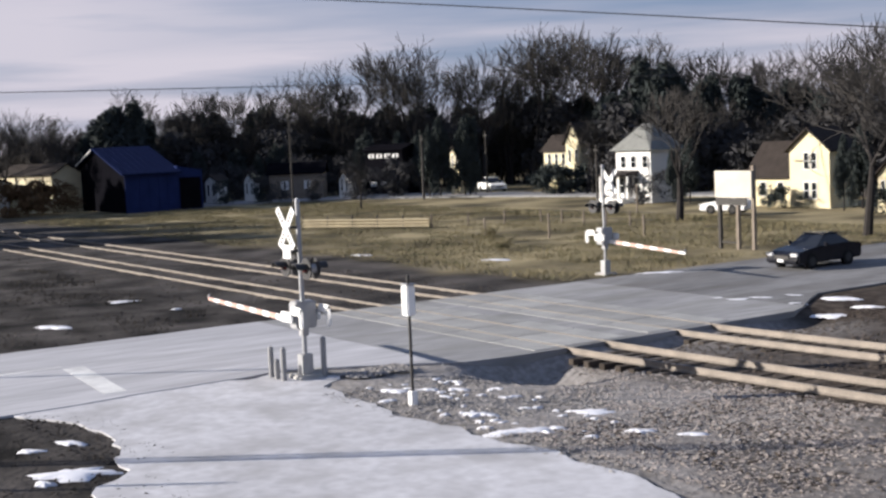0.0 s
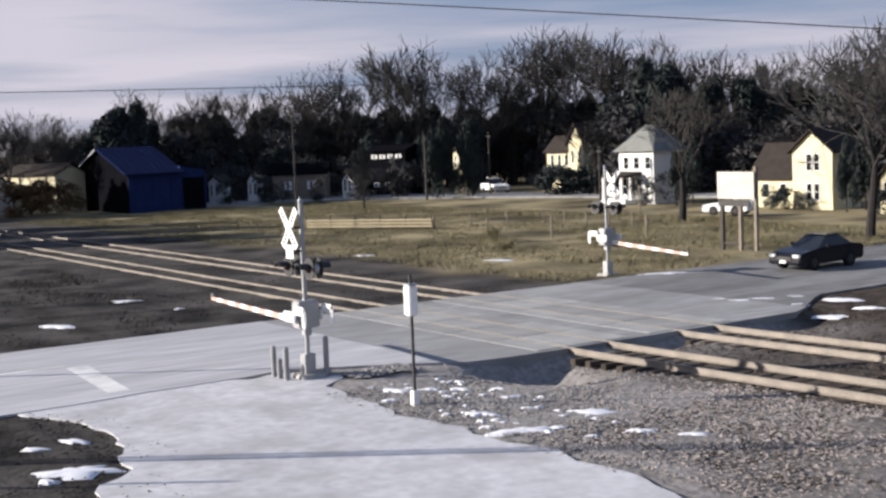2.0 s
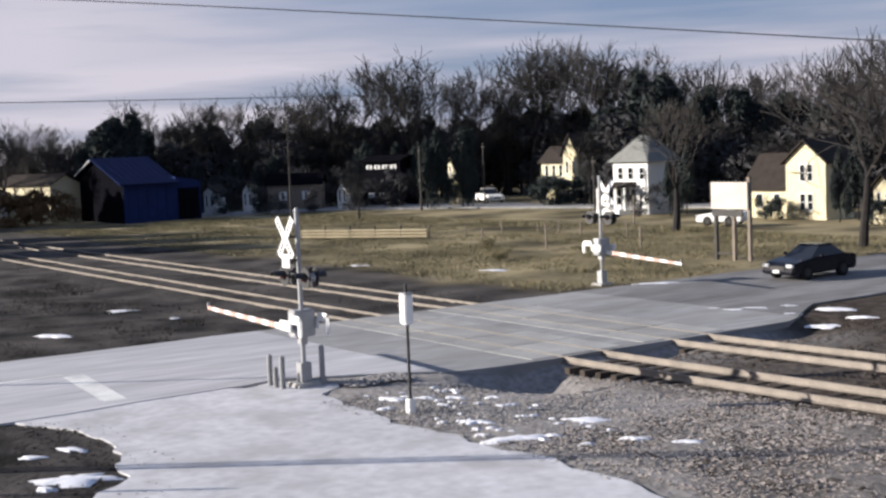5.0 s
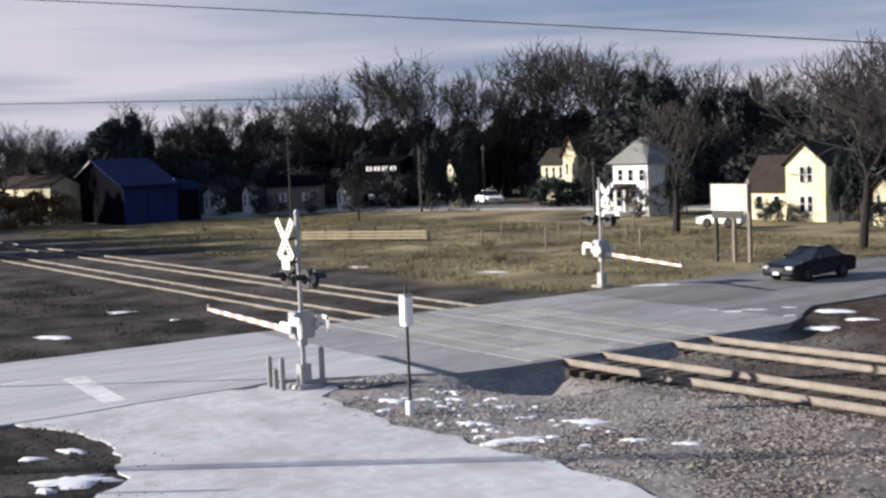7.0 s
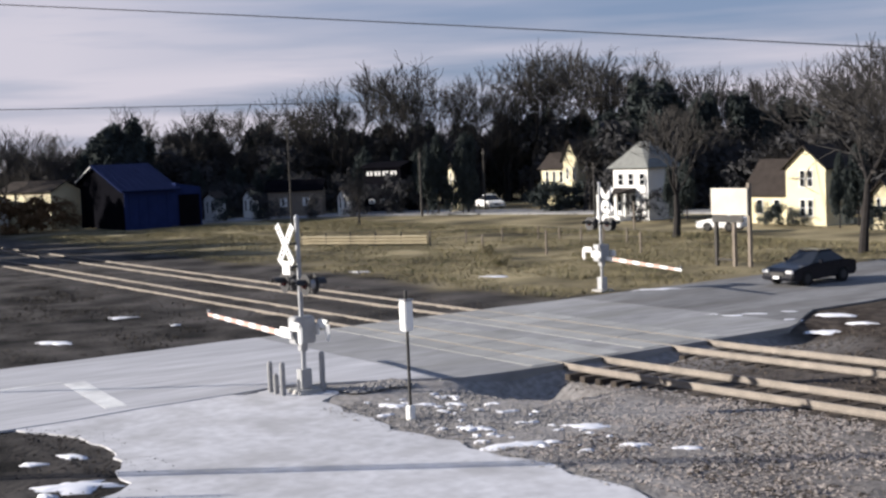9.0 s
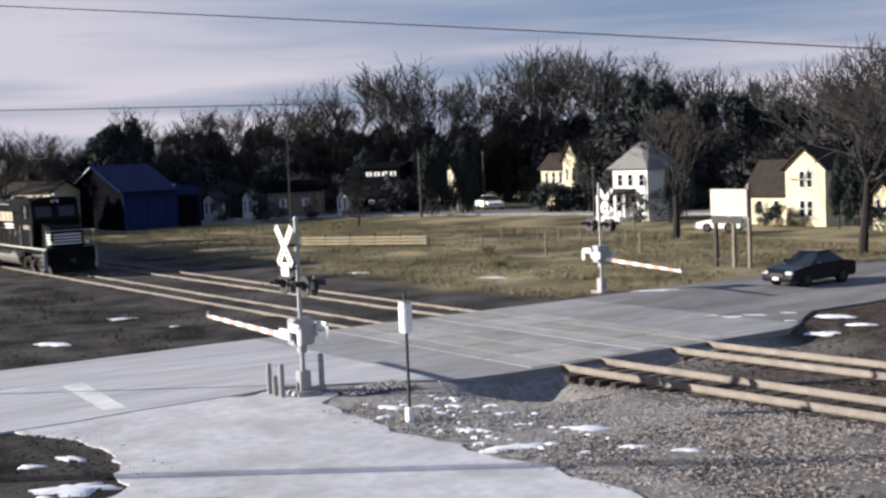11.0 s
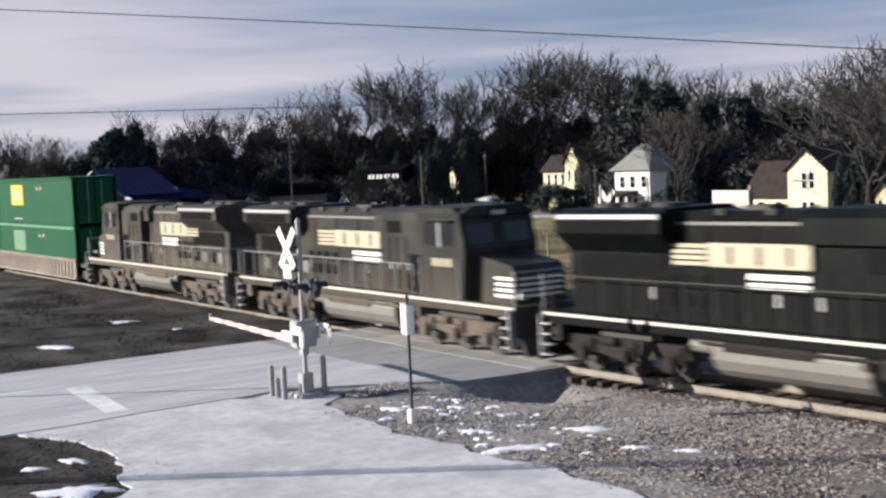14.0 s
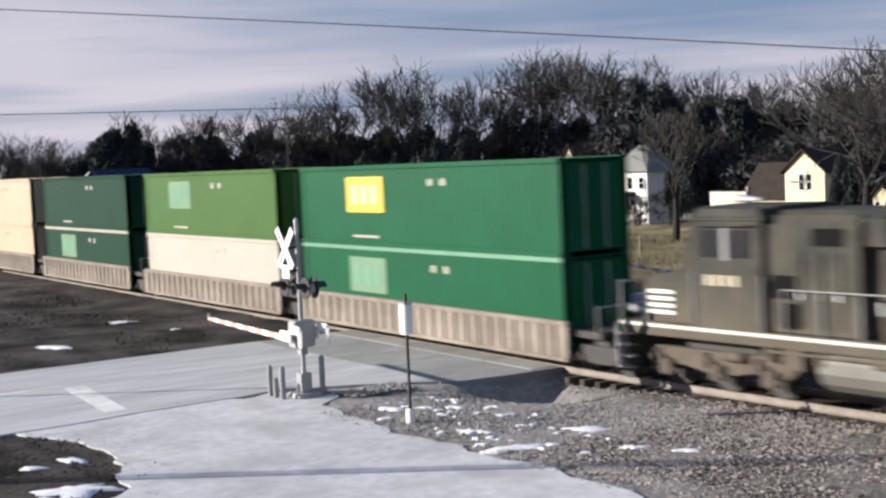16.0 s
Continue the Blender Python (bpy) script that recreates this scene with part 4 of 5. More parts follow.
# ---------------------------------------------------------------- vehicles
def car(m, label, paint, length=4.7, high=1.42, lights="lampglass"):
    """A saloon; it faces local -y."""
    top = thing("car", m, label, "car")
    h = length / 2
    lower = [(-h, 0.32), (-h + 0.04, 0.62), (-h + 0.25, 0.76), (-h + 1.35, 0.92), (h - 0.85, 0.98), (h - 0.05, 0.92), (h, 0.5), (h - 0.08, 0.28), (-h + 0.1, 0.24)]
    body = prism(lower, -0.88, 0.88, axis="x")
    bmesh.ops.bevel(body, geom=body.edges[:], offset=0.06, segments=2, affect="EDGES")
    body = part("body", body, paint, top)
    cabin = bmesh.new()
    ring0 = [(-0.8, -h + 1.3, 0.9), (0.8, -h + 1.3, 0.9), (0.8, h - 0.6, 0.95), (-0.8, h - 0.6, 0.95)]
    ring1 = [(-0.6, -h + 2.05, high), (0.6, -h + 2.05, high), (0.6, h - 1.35, high), (-0.6, h - 1.35, high)]
    a, b = [cabin.verts.new(p) for p in ring0], [cabin.verts.new(p) for p in ring1]
    cabin.faces.new(b)
    for i in range(4):
        cabin.faces.new((a[i], a[(i + 1) % 4], b[(i + 1) % 4], b[i]))
    bmesh.ops.bevel(cabin, geom=cabin.edges[:], offset=0.05, segments=2, affect="EDGES")
    part("cabin", cabin, "glass", top, "dark windows all round")
    part("roof", box(-0.6, 0.6, -h + 2.0, h - 1.3, high - 0.02, high + 0.035, 0.015), paint, top)
    for s in (-1, 1):
        part("headlight", box(s * 0.66 - 0.19, s * 0.66 + 0.19, -h - 0.03, -h + 0.1, 0.58, 0.72, 0.03), lights, body)
        part("tail_light", box(s * 0.68 - 0.16, s * 0.68 + 0.16, h - 0.06, h + 0.02, 0.68, 0.84, 0.02), "lens", body)
        part("door_mirror", box(s * 0.98 - 0.1, s * 0.98 + 0.1, -h + 1.6, -h + 1.72, 0.94, 1.08, 0.03), paint, body)
        for y in (-h + 0.9, h - 0.95):
            wheel = part("wheel", rod((s * 0.72, y, 0.33), (s * 0.9, y, 0.33), 0.33, seg=24), "rubber", top)
            part("rim", rod((s * 0.8, y, 0.33), (s * 0.912, y, 0.33), 0.19, seg=18), "dark", wheel)
    part("grille", box(-0.4, 0.4, -h - 0.02, -h + 0.04, 0.46, 0.62, 0.02), "dark", body)
    part("bumper", box(-0.84, 0.84, -h - 0.06, -h + 0.1, 0.3, 0.44, 0.05), paint, body)
    part("number_plate", box(-0.16, 0.16, -h - 0.08, -h - 0.05, 0.34, 0.46), "white", body)
    return top


car(pose(-38.1, 44.55, -0.01, 0, 0, 0), "dark saloon car waiting at the lowered gate", "carpaint", 4.15, 1.4)
car(pose(-65.1, 67.3, 0, 0, 0, -72), "white car parked by the cream house", "white", 3.5, 1.0)
car(pose(-116.2, 84.0, 0.02, 0, 0, 75), "white car parked on the far street", "white", 4.6, 1.5)


# ---------------------------------------------------------------- billboard
board = thing("billboard", pose(-46.85, 48.95, -0.05), "blank white billboard on three wooden posts", "billboard")
for x in (-1.05, 0.2, 1.25):
    # paler wood right of centre puts the sunlight on these posts into their colour
    part("post", box(x - 0.09, x + 0.09, -0.09, 0.09, -0.3, 2.6 if x < 1 else 4.2, 0.01), "wood" if x > 0 else "greywood", board)
part("panel", box(-1.2, 1.3, -0.2, -0.1, 2.58, 3.95, 0.01), "boardface", board, "blank off-white panel")
part("panel_edge", box(-1.22, -0.2, -0.14, -0.08, 2.2, 2.54, 0.01), "dark", board)
part("panel_edge", box(-0.2, 0.9, -0.14, -0.08, 2.2, 2.54, 0.01), "dark", board)
part("brace", box(-1.05, 0.2, -0.05, 0.05, 0.25, 0.33), "greywood", board)


# ---------------------------------------------------------------- houses
def window(parent, x, y, z, w, h):
    """A sash window in a wall that faces -y."""
    f = part("window_frame", box(x - w / 2 - 0.08, x + w / 2 + 0.08, y - 0.05, y + 0.02, z - 0.08, z + h + 0.08), "siding", parent)
    part("pane", box(x - w / 2, x + w / 2, y - 0.065, y - 0.03, z, z + h * 0.48), "glass", f)
    part("pane", box(x - w / 2, x + w / 2, y - 0.065, y - 0.03, z + h * 0.52, z + h), "glass", f)


def gable_block(parent, x0, x1, y0, y1, eave, ridge, wall, roof, along="y", over=0.3):
    """A block with a gable roof; the ridge runs along y (gable to the front) or along x."""
    if along == "y":
        xm = (x0 + x1) / 2
        w = part("wall", prism([(x0, -0.4), (x0, eave), (xm, ridge), (x1, eave), (x1, -0.4)], y0, y1), wall, parent)
        k = (ridge - eave) / (xm - x0)
        for s, xe in ((-1, x0), (1, x1)):
            part("roof", prism([(xm, ridge + 0.03), (xm, ridge + 0.17), (xe + s * over, eave - k * over + 0.17), (xe + s * over, eave - k * over + 0.03)], y0 - over, y1 + over), roof, parent)
    else:
        ym = (y0 + y1) / 2
        w = part("wall", prism([(y0, -0.4), (y0, eave), (ym, ridge), (y1, eave), (y1, -0.4)], x0, x1, axis="x"), wall, parent)
        k = (ridge - eave) / (ym - y0)
        for s, ye in ((-1, y0), (1, y1)):
            part("roof", prism([(ym, ridge + 0.03), (ym, ridge + 0.17), (ye + s * over, eave - k * over + 0.17), (ye + s * over, eave - k * over + 0.03)], x0 - over, x1 + over, axis="x"), roof, parent)
    n = int(eave / 0.3)
    for i in range(n):
        part("clapboard", box(x0 + 0.02, x1 - 0.02, y0 - 0.025, y0 + 0.01, i * 0.3, i * 0.3 + 0.27), wall, w)
    return w


house = thing("house", pose(0.42, 0, 0), "cream clapboard house with a steep front gable and brown roof", "house", "houses")
gable_block(house, -66.6, -62.9, 75.0, 78.0, 4.15, 5.6, "cream", "shingle", "y")
gable_block(house, -71.2, -66.65, 75.6, 79.6, 2.3, 4.6, "cream", "shingle", "x")
for x in (-65.0, -64.3):
    window(house, x, 74.98, 2.75, 0.42, 1.15)
    window(house, x, 74.98, 0.6, 0.42, 1.15)
for x in (-69.7, -68.0):
    window(house, x, 75.58, 0.7, 0.5, 1.0)

house = thing("house", pose(0, 0, 0), "white two-storey house with a grey hipped roof and a front porch", "house", "houses")
x0, x1, y0, y1, ev = -86.0, -81.6, 75.5, 78.9, 4.35
w = part("wall", box(x0, x1, y0, y1, -0.4, ev), "siding", house)
for i in range(14):
    part("clapboard", box(x0 + 0.02, x1 - 0.02, y0 - 0.025, y0 + 0.01, i * 0.3, i * 0.3 + 0.27), "siding", w)
hip = bmesh.new()
vs = [hip.verts.new(p) for p in ((x0 - 0.4, y0 - 0.4, ev), (x1 + 0.4, y0 - 0.4, ev), (x1 + 0.4, y1 + 0.4, ev), (x0 - 0.4, y1 + 0.4, ev), ((x0 + x1) / 2 - 0.3, 77.0, 6.6), ((x0 + x1) / 2 + 0.3, 77.6, 6.6))]
for f in ((0, 1, 4), (1, 2, 5, 4), (2, 3, 5), (3, 0, 4, 5), (3, 2, 1, 0)):
    hip.faces.new([vs[i] for i in f])
part("roof", hip, "shingle_grey", house)
for x in (-85.0, -83.7, -82.3):
    window(house, x, y0 - 0.02, 2.9, 0.55, 0.95)
porch = part("porch_roof", prism([(y0 - 1.9, 2.2), (y0 - 1.9, 2.32), (y0 - 0.03, 2.65), (y0 - 0.03, 2.2)], x0 - 0.5, x1 - 1.6, axis="x"), "shingle", house)
part("porch_floor", box(x0 - 0.4, x1 - 1.7, y0 - 1.8, y0 - 0.03, -0.3, 0.3), "siding", house)
for x in (-86.2, -85.0, -83.8, -82.7):
    part("porch_post", box(x - 0.08, x + 0.08, y0 - 1.75, y0 - 1.6, 0.3, 2.2), "siding", house)
window(house, -85.3, y0 - 0.02, 0.7, 0.6, 1.3)
window(house, -83.4, y0 - 0.02, 0.7, 0.6, 1.3)
part("door", box(-84.6, -83.95, y0 - 0.06, y0 + 0.01, 0.3, 2.1), "dark", house)


def far_house(bearing, dist, w, eave, ridge, wall, label, turn=0.0):
    x, y = polar(bearing, dist)
    h = thing("house", pose(x, y, 0, 0, 0, turn), label, "house", "houses beyond the street")
    gable_block(h, -w / 2, w / 2, 0, w * 0.55, eave, ridge, wall, "shingle", "y")
    for s in (-1, 1):
        window(h, s * w * 0.22, -0.02, 0.8, w * 0.12, 1.2)
        if eave > 4:
            window(h, s * w * 0.22, -0.02, 3.0, w * 0.12, 1.2)
    return h


corner = far_house(50.55, 138, 2.4, 5.2, 7.0, "cream", "cream house with a lower side wing half hidden by trees", 0)
gable_block(corner, -5.6, -1.22, 0.5, 3.4, 4.3, 5.7, "cream", "shingle", "x")
for x in (-4.6, -3.4, -2.2):
    window(corner, x, 0.48, 2.7, 0.45, 1.1)

far_house(55.73, 140, 1.5, 4.6, 5.0, "cream", "narrow sunlit cream house end between dark trees", 5)
far_house(66.36, 146, 2.3, 2.4, 3.0, "siding", "small white house end behind bare brush", 10)
far_house(64.72, 146, 1.5, 2.3, 3.2, "siding", "white house corner between dark shrubs", 25)
far_house(60.6, 143, 1.7, 2.0, 2.9, "siding", "low white house behind a tree trunk", 15)
far_house(37.5, 92, 1.6, 2.4, 3.2, "cream", "cream house with dark shrubs at the street corner", 0)


def window_house(bearing, dist, turn, w, eave, ridge, wall, rows, label):
    """A dark house of which little shows but its pale windows: rows of height, window height and count."""
    x, y = polar(bearing, dist)
    h = thing("house", pose(x, y, 0, 0, 0, turn), label, "house", "houses beyond the street")
    gable_block(h, -w / 2, w / 2, 0, w * 0.6, eave, ridge, wall, "shadeboards", "x")
    for z, high, count in rows:
        for k in range(count):
            wx = (k + 0.5) / count * w * 0.86 - w * 0.43
            # white panel as frame; on the brown house it also paints the panes' reflection
            f = part("window_frame", box(wx - 0.42, wx + 0.42, -0.07, 0.02, z, z + high), "siding", h, "white window panel, frame and painted pane reflection in one")
            part("pane", box(wx - 0.1, wx + 0.12, -0.085, -0.05, z + 0.08, z + high - 0.08), "glass", f)


window_house(62.7, 146, 55, 6.0, 2.9, 3.9, "wood", ((1.1, 0.95, 2),), "weathered brown house with pale windows behind brush")
window_house(58.85, 148, 20, 5.4, 5.0, 5.5, "shadeboards", ((4.1, 0.45, 4), (0.9, 0.5, 3)), "dark house with white window frames behind bare trees")

barn = thing("barn", pose(-133.5, 46.0, 0), "dark blue metal barn with a low gable roof", "barn")
# the gable's colour carries the shade that lies on the barn
part("wall", prism([(-9.0, -0.4), (-9.0, 3.9), (-0.9, 6.4), (7.2, 3.9), (7.2, -0.4)], 0, 5.6), "shadeboards", barn, "gable wall with its shade put into a near-black colour")
part("side_wall", box(7.2, 7.28, 0.02, 5.58, -0.3, 3.86), "bluemetal", barn)
for xe in (-9.6, 7.8):
    part("roof", prism([(-0.9, 6.44), (-0.9, 6.6), (xe, 3.86), (xe, 3.7)], -0.45, 5.9), "barnroof", barn, "dark blue sheet metal roof")
part("verge_board", prism([(-0.9, 6.3), (-0.9, 6.5), (-9.6, 3.76), (-9.6, 3.56)], -0.52, -0.455), "bollard", barn, "pale board along the roof edge")
for i in range(9):
    part("roof_rib", prism([(-0.9, 6.6), (-0.9, 6.62), (7.8, 3.88), (7.8, 3.86)], -0.2 + i * 0.7, -0.14 + i * 0.7), "barnroof", barn)
part("lean_to", prism([(5.65, -0.2), (5.65, 4.4), (8.4, 3.9), (8.4, -0.2)], -4, 7.0, axis="x"), "bluemetal", barn)
# flat dark sheet painted in place of the bay's inner shade
part("open_bay", box(6.9, 7.06, 5.9, 8.2, 0, 3.2), "shadeboards", barn, "near-black sheet standing for the shade in an open bay")
for i in range(5):
    part("sheet_rib", box(7.28, 7.32, 0.5 + i, 0.56 + i, 0.1, 3.8), "bluemetal", barn)
shed = thing("shed", pose(-142, 41.0, 0, 0, 0, 20), "low cream shed behind brown brush", "shed")
gable_block(shed, -5.0, 4.0, 0, 4, 4.0, 5.0, "cream", "shingle", "x")
shed = thing("shed", pose(-146, 34.6, 0, 0, 0, 20), "pale concrete shed at the tracks", "shed")
gable_block(shed, -5.0, 3.2, 0, 4, 3.2, 3.9, "concrete", "shingle", "x")


# ---------------------------------------------------------------- trees
def bare_tree(seed, height, spread=0.42, levels=6):
    """Trunk and crown meshes of a leafless tree of about the height given."""
    rng = random.Random(seed)
    wood, twigs = ([], []), ([], [])

    def limb(p, q, r0, r1, seg, store):
        vs, fs = store
        d = (q - p).normalized()
        a = d.orthogonal().normalized()
        b = d.cross(a)
        k = len(vs)
        for c, r in ((p, r0), (q, r1)):
            for i in range(seg):
                t = 2 * math.pi * i / seg
                vs.append(tuple(c + (a * math.cos(t) + b * math.sin(t)) * r))
        for i in range(seg):
            j = (i + 1) % seg
            fs.append((k + i, k + j, k + seg + j, k + seg + i))

    def grow(p, d, length, r, level):
        steps = 3 if level < 2 else 2
        for s in range(steps):
            bend = Vector((rng.gauss(0, 1), rng.gauss(0, 1), rng.gauss(0.25, 0.6))) * (0.1 if level == 0 else 0.2)
            d = (d + bend * (0.4 if level == 0 else 1)).normalized()
            q = p + d * (length / steps)
            r1 = r * (0.86 if s < steps - 1 else 0.7)
            limb(p, q, r, r1, 8 if level == 0 else (5 if level < 3 else 3), wood if level < 2 else twigs)
            if level >= 1 and level < levels and s < steps - 1 and rng.random() < 0.9:
                side(q, d, length, r1, level)
            p, r = q, r1
        if level < levels:
            for _ in range(rng.choice((2, 3)) if level else rng.choice((3, 4))):
                side(p, d, length, r, level)

    def side(p, d, length, r, level):
        turn = Vector((rng.gauss(0, 1), rng.gauss(0, 1), rng.gauss(0, 0.7))).normalized()
        nd = (d + turn * spread * rng.uniform(0.7, 1.7)).normalized()
        nd = (nd + Vector((0, 0, 0.12))).normalized()
        grow(p, nd, length * rng.uniform(0.62, 0.85), max(r * rng.uniform(0.5, 0.75), 0.03), level + 1)

    grow(Vector((0, 0, -0.3)), Vector((0, 0, 1)), height * 0.3, height * 0.022, 0)
    top = max(v[2] for v in twigs[0])
    out = []
    for name, (vs, fs) in (("trunk", wood), ("crown", twigs)):
        me = bpy.data.meshes.new(name)
        s = height / top
        me.from_pydata([(x * s, y * s, z * s) for x, y, z in vs], [], fs)
        out.append(me)
    return out


TREES = {}


def tree(variant, x, y, height, turn, label, stout=1.0):
    if variant not in TREES:
        trunk, crown = bare_tree(variant, 15.0, 0.4 + 0.1 * (variant % 3), 5)
        trunk.materials.append(M["bark"]), crown.materials.append(M["twig"])
        TREES[variant] = (trunk, crown)
    top = thing("tree", pose(x, y, -0.05, 0, 0, turn) @ Matrix.Scale(1, 4), label, "tree", "bare trees")
    top.scale = (height / 15,) * 3
    for name, me in zip(("trunk", "crown"), TREES[variant]):
        ob = new(name, me)
        ob.parent = top
        if name == "trunk":
            ob.scale = (stout, stout, 1.0)
    return top


tree(1, -64.4, 62.0, 9.6, 40, "bare dark tree in front of the white house", 1.3)
tree(2, -45.9, 58.0, 12.2, 10, "tall bare tree on the lawn with a dark trunk")
tree(3, -42.8, 60.5, 11.5, 200, "tall bare tree with fine upright twigs")
tree(4, -104.5, 60.5, 5.5, 0, "small bare tree by the side street")
# the belt of tall bare trees behind the houses: bearing, distance, height
BELT = ((74.8, 150, 11), (73.6, 155, 11.5), (72.8, 150, 10.5), (69.9, 160, 13.5), (68.3, 170, 13.5), (67.0, 165, 13), (66.0, 175, 14), (64.6, 165, 13.5),
        (63.2, 170, 14), (61.8, 165, 15), (60.8, 160, 15), (59.6, 170, 15.5), (58.4, 165, 16.5), (57.5, 160, 17.5), (56.6, 170, 15), (55.4, 165, 15.5),
        (54.4, 160, 16), (53.4, 165, 16.5), (52.3, 160, 18.5), (51.4, 165, 18), (50.6, 160, 18), (49.6, 165, 17), (48.7, 160, 17), (47.6, 165, 17),
        (46.6, 155, 16), (45.6, 160, 15), (44.6, 150, 14), (43.3, 150, 14), (42.3, 145, 14), (41.2, 135, 13.5), (40.3, 130, 14), (39.3, 120, 13.5), (38.3, 110, 13),
        (37.3, 115, 14), (71.6, 190, 10), (76.2, 150, 11))
for i, (b, d, h) in enumerate(BELT):
    x, y = polar(b, d)
    tree(1 + i % 7, x, y, h * (1.09 if 44 < b < 64 else 1.03), i * 73 % 360, "bare leafless tree in the wood behind the houses")


# lower bare trees that fill the wood
for i in range(64):
    b = 36.5 + i * 0.62 + random.uniform(-0.2, 0.2)
    d = (112 if b < 42 else 128 if b < 50 else 160) + random.uniform(0, 14)
    x, y = polar(b, d)
    tree(1 + i % 7, x, y, d * random.uniform(0.052, 0.067), i * 131 % 360, "dark bare tree inside the wood")


def clump_mesh(name, seed, width, depth, height, count, size, cone=0.0):
    """Many small leaf or twig faces in an uneven mass."""
    rng = np.random.default_rng(seed)
    vs, fs = [], []
    blobs = [(rng.uniform(-1, 1) * width / 2 * 0.75, rng.uniform(-1, 1) * depth / 2 * 0.75, rng.uniform(0.1, 0.85) * height, rng.uniform(0.18, 0.4)) for _ in range(16)]
    for _ in range(count):
        bx, by, bz, br = blobs[rng.integers(16)]
        d = rng.normal(size=3)
        d /= np.linalg.norm(d)
        r = br * rng.uniform(0.5, 1.05)
        p = np.array([bx + d[0] * r * width * 0.7, by + d[1] * r * depth * 0.7, bz + d[2] * r * height * 0.55])
        if cone:
            p[:2] *= max(0.08, 1 - cone * max(0, p[2]) / height)
        p[2] = np.clip(p[2], 0.02, height * 1.05)
        a, b = rng.normal(size=3) * size, rng.normal(size=3) * size
        k = len(vs)
        vs += [tuple(p - a), tuple(p + b * 0.6), tuple(p + a)]
        fs.append((k, k + 1, k + 2))
    me = bpy.data.meshes.new(name)
    me.from_pydata(vs, [], fs)
    return me


EVER = [clump_mesh("crown", s, 6.0, 6.0, 10.0, 9000, 0.24, 0.45) for s in (1, 2, 3)]
for me in EVER:
    me.materials.append(M["needle"])
EVER_TRUNK = bpy.data.meshes.new("trunk")
bm = rod((0, 0, -0.3), (0, 0, 8.5), 0.22, 0.04, seg=8)
bm.to_mesh(EVER_TRUNK), bm.free()
EVER_TRUNK.materials.append(M["bark"])


def evergreen(i, bearing, dist, height, wide=1.0):
    x, y = polar(bearing, dist)
    top = thing("evergreen_tree", pose(x, y, -0.05, 0, 0, i * 57 % 360), "dark evergreen tree, before the bare wood or added out of view for shade", "tree", "evergreen trees")
    top.scale = (height / 10 * wide, height / 10 * wide, height / 10)
    new("trunk", EVER_TRUNK).parent = top
    new("crown", EVER[i % 3]).parent = top


# the last seven are unseen, added to shade the barn and the western tracks
for i, row in enumerate(((70.0, 150, 13.0, 0.9), (70.9, 155, 10.5, 1.0), (69.2, 156, 11, 1.0), (46.8, 128, 14.5, 0.8), (44.7, 135, 12.2, 0.7), (43.3, 135, 12.5, 0.7), (51.9, 172, 13, 0.8), (53.4, 176, 12, 0.9), (57.0, 172, 12, 1.0), (60.2, 170, 11.5, 1.1), (64.0, 172, 12, 1.1), (66.3, 174, 12, 1.1), (48.6, 150, 12, 0.9), (41.2, 130, 11.0, 0.9), (67.5, 170, 11.5, 1.0), (62.0, 175, 11.5, 1.0), (58.6, 175, 11.5, 1.0), (55.2, 175, 11.5, 1.0), (50.2, 165, 12, 1.0), (45.7, 140, 11, 0.8), (42.2, 138, 11, 0.8), (39.8, 125, 10, 0.8), (56.4, 137, 9.0, 0.45), (55.1, 137, 9.5, 0.45), (56.9, 136, 8.0, 0.5), (55.33, 136, 8.6, 0.45), (65.2, 155, 6.5, 0.7), (59.6, 152, 8, 0.7), (58.2, 150, 7.5, 0.6), (63.5, 156, 7, 0.7), (66.9, 155, 6.5, 0.6), (64.3, 156, 5.5, 0.6), (60.1, 153, 4.5, 0.5), (57.3, 148, 7.5, 0.6), (39.25, 95, 5.6, 0.45), (38.5, 97, 6.5, 0.5), (46.3, 108, 5.0, 0.5), (45.6, 110, 6, 0.5), (82.4, 102, 12, 1.0), (82.8, 105, 12, 0.9), (81.8, 113, 12, 1.0), (81.5, 122, 12, 1.0), (80.6, 146, 13, 1.0), (81.6, 150, 13, 1.0), (82.4, 142, 13, 1.0))):
    evergreen(i, *row)

# undergrowth of the wood, one dark mass of bare brush
vs, fs = [], []
rng = np.random.default_rng(5)
for k in range(66):
    b = 36.0 + k * 0.62
    d = (114 if b < 42 else 126 if b < 48.8 else 163) + rng.uniform(-3, 14)
    x, y = polar(b, d)
    me = clump_mesh("brush", 40 + k, 6.5, 6, (9.6 if 46 < b < 70 else 8.0) * rng.uniform(0.75, 1.05), 2600, 0.26)
    n = len(vs)
    vs += [(v.co.x + x, v.co.y + y, v.co.z) for v in me.vertices]
    fs += [tuple(n + i for i in p.vertices) for p in me.polygons]
    bpy.data.meshes.remove(me)
for k in range(17):  # thin bare hedge along the far street
    b = 57.8 + k * 0.6
    x, y = polar(b, 153 + rng.uniform(-3, 3))
    me = clump_mesh("brush", 140 + k, 4.5, 3, rng.uniform(2.5, 5.5), 900, 0.15)
    n = len(vs)
    vs += [(v.co.x + x, v.co.y + y, v.co.z) for v in me.vertices]
    fs += [tuple(n + i for i in p.vertices) for p in me.polygons]
    bpy.data.meshes.remove(me)
me = bpy.data.meshes.new("undergrowth")
me.from_pydata(vs, [], fs)
me.materials.append(M["brush"])
tagged(new("undergrowth", me), "dense dark bare undergrowth along the edge of the wood", "undergrowth", kind="stuff")

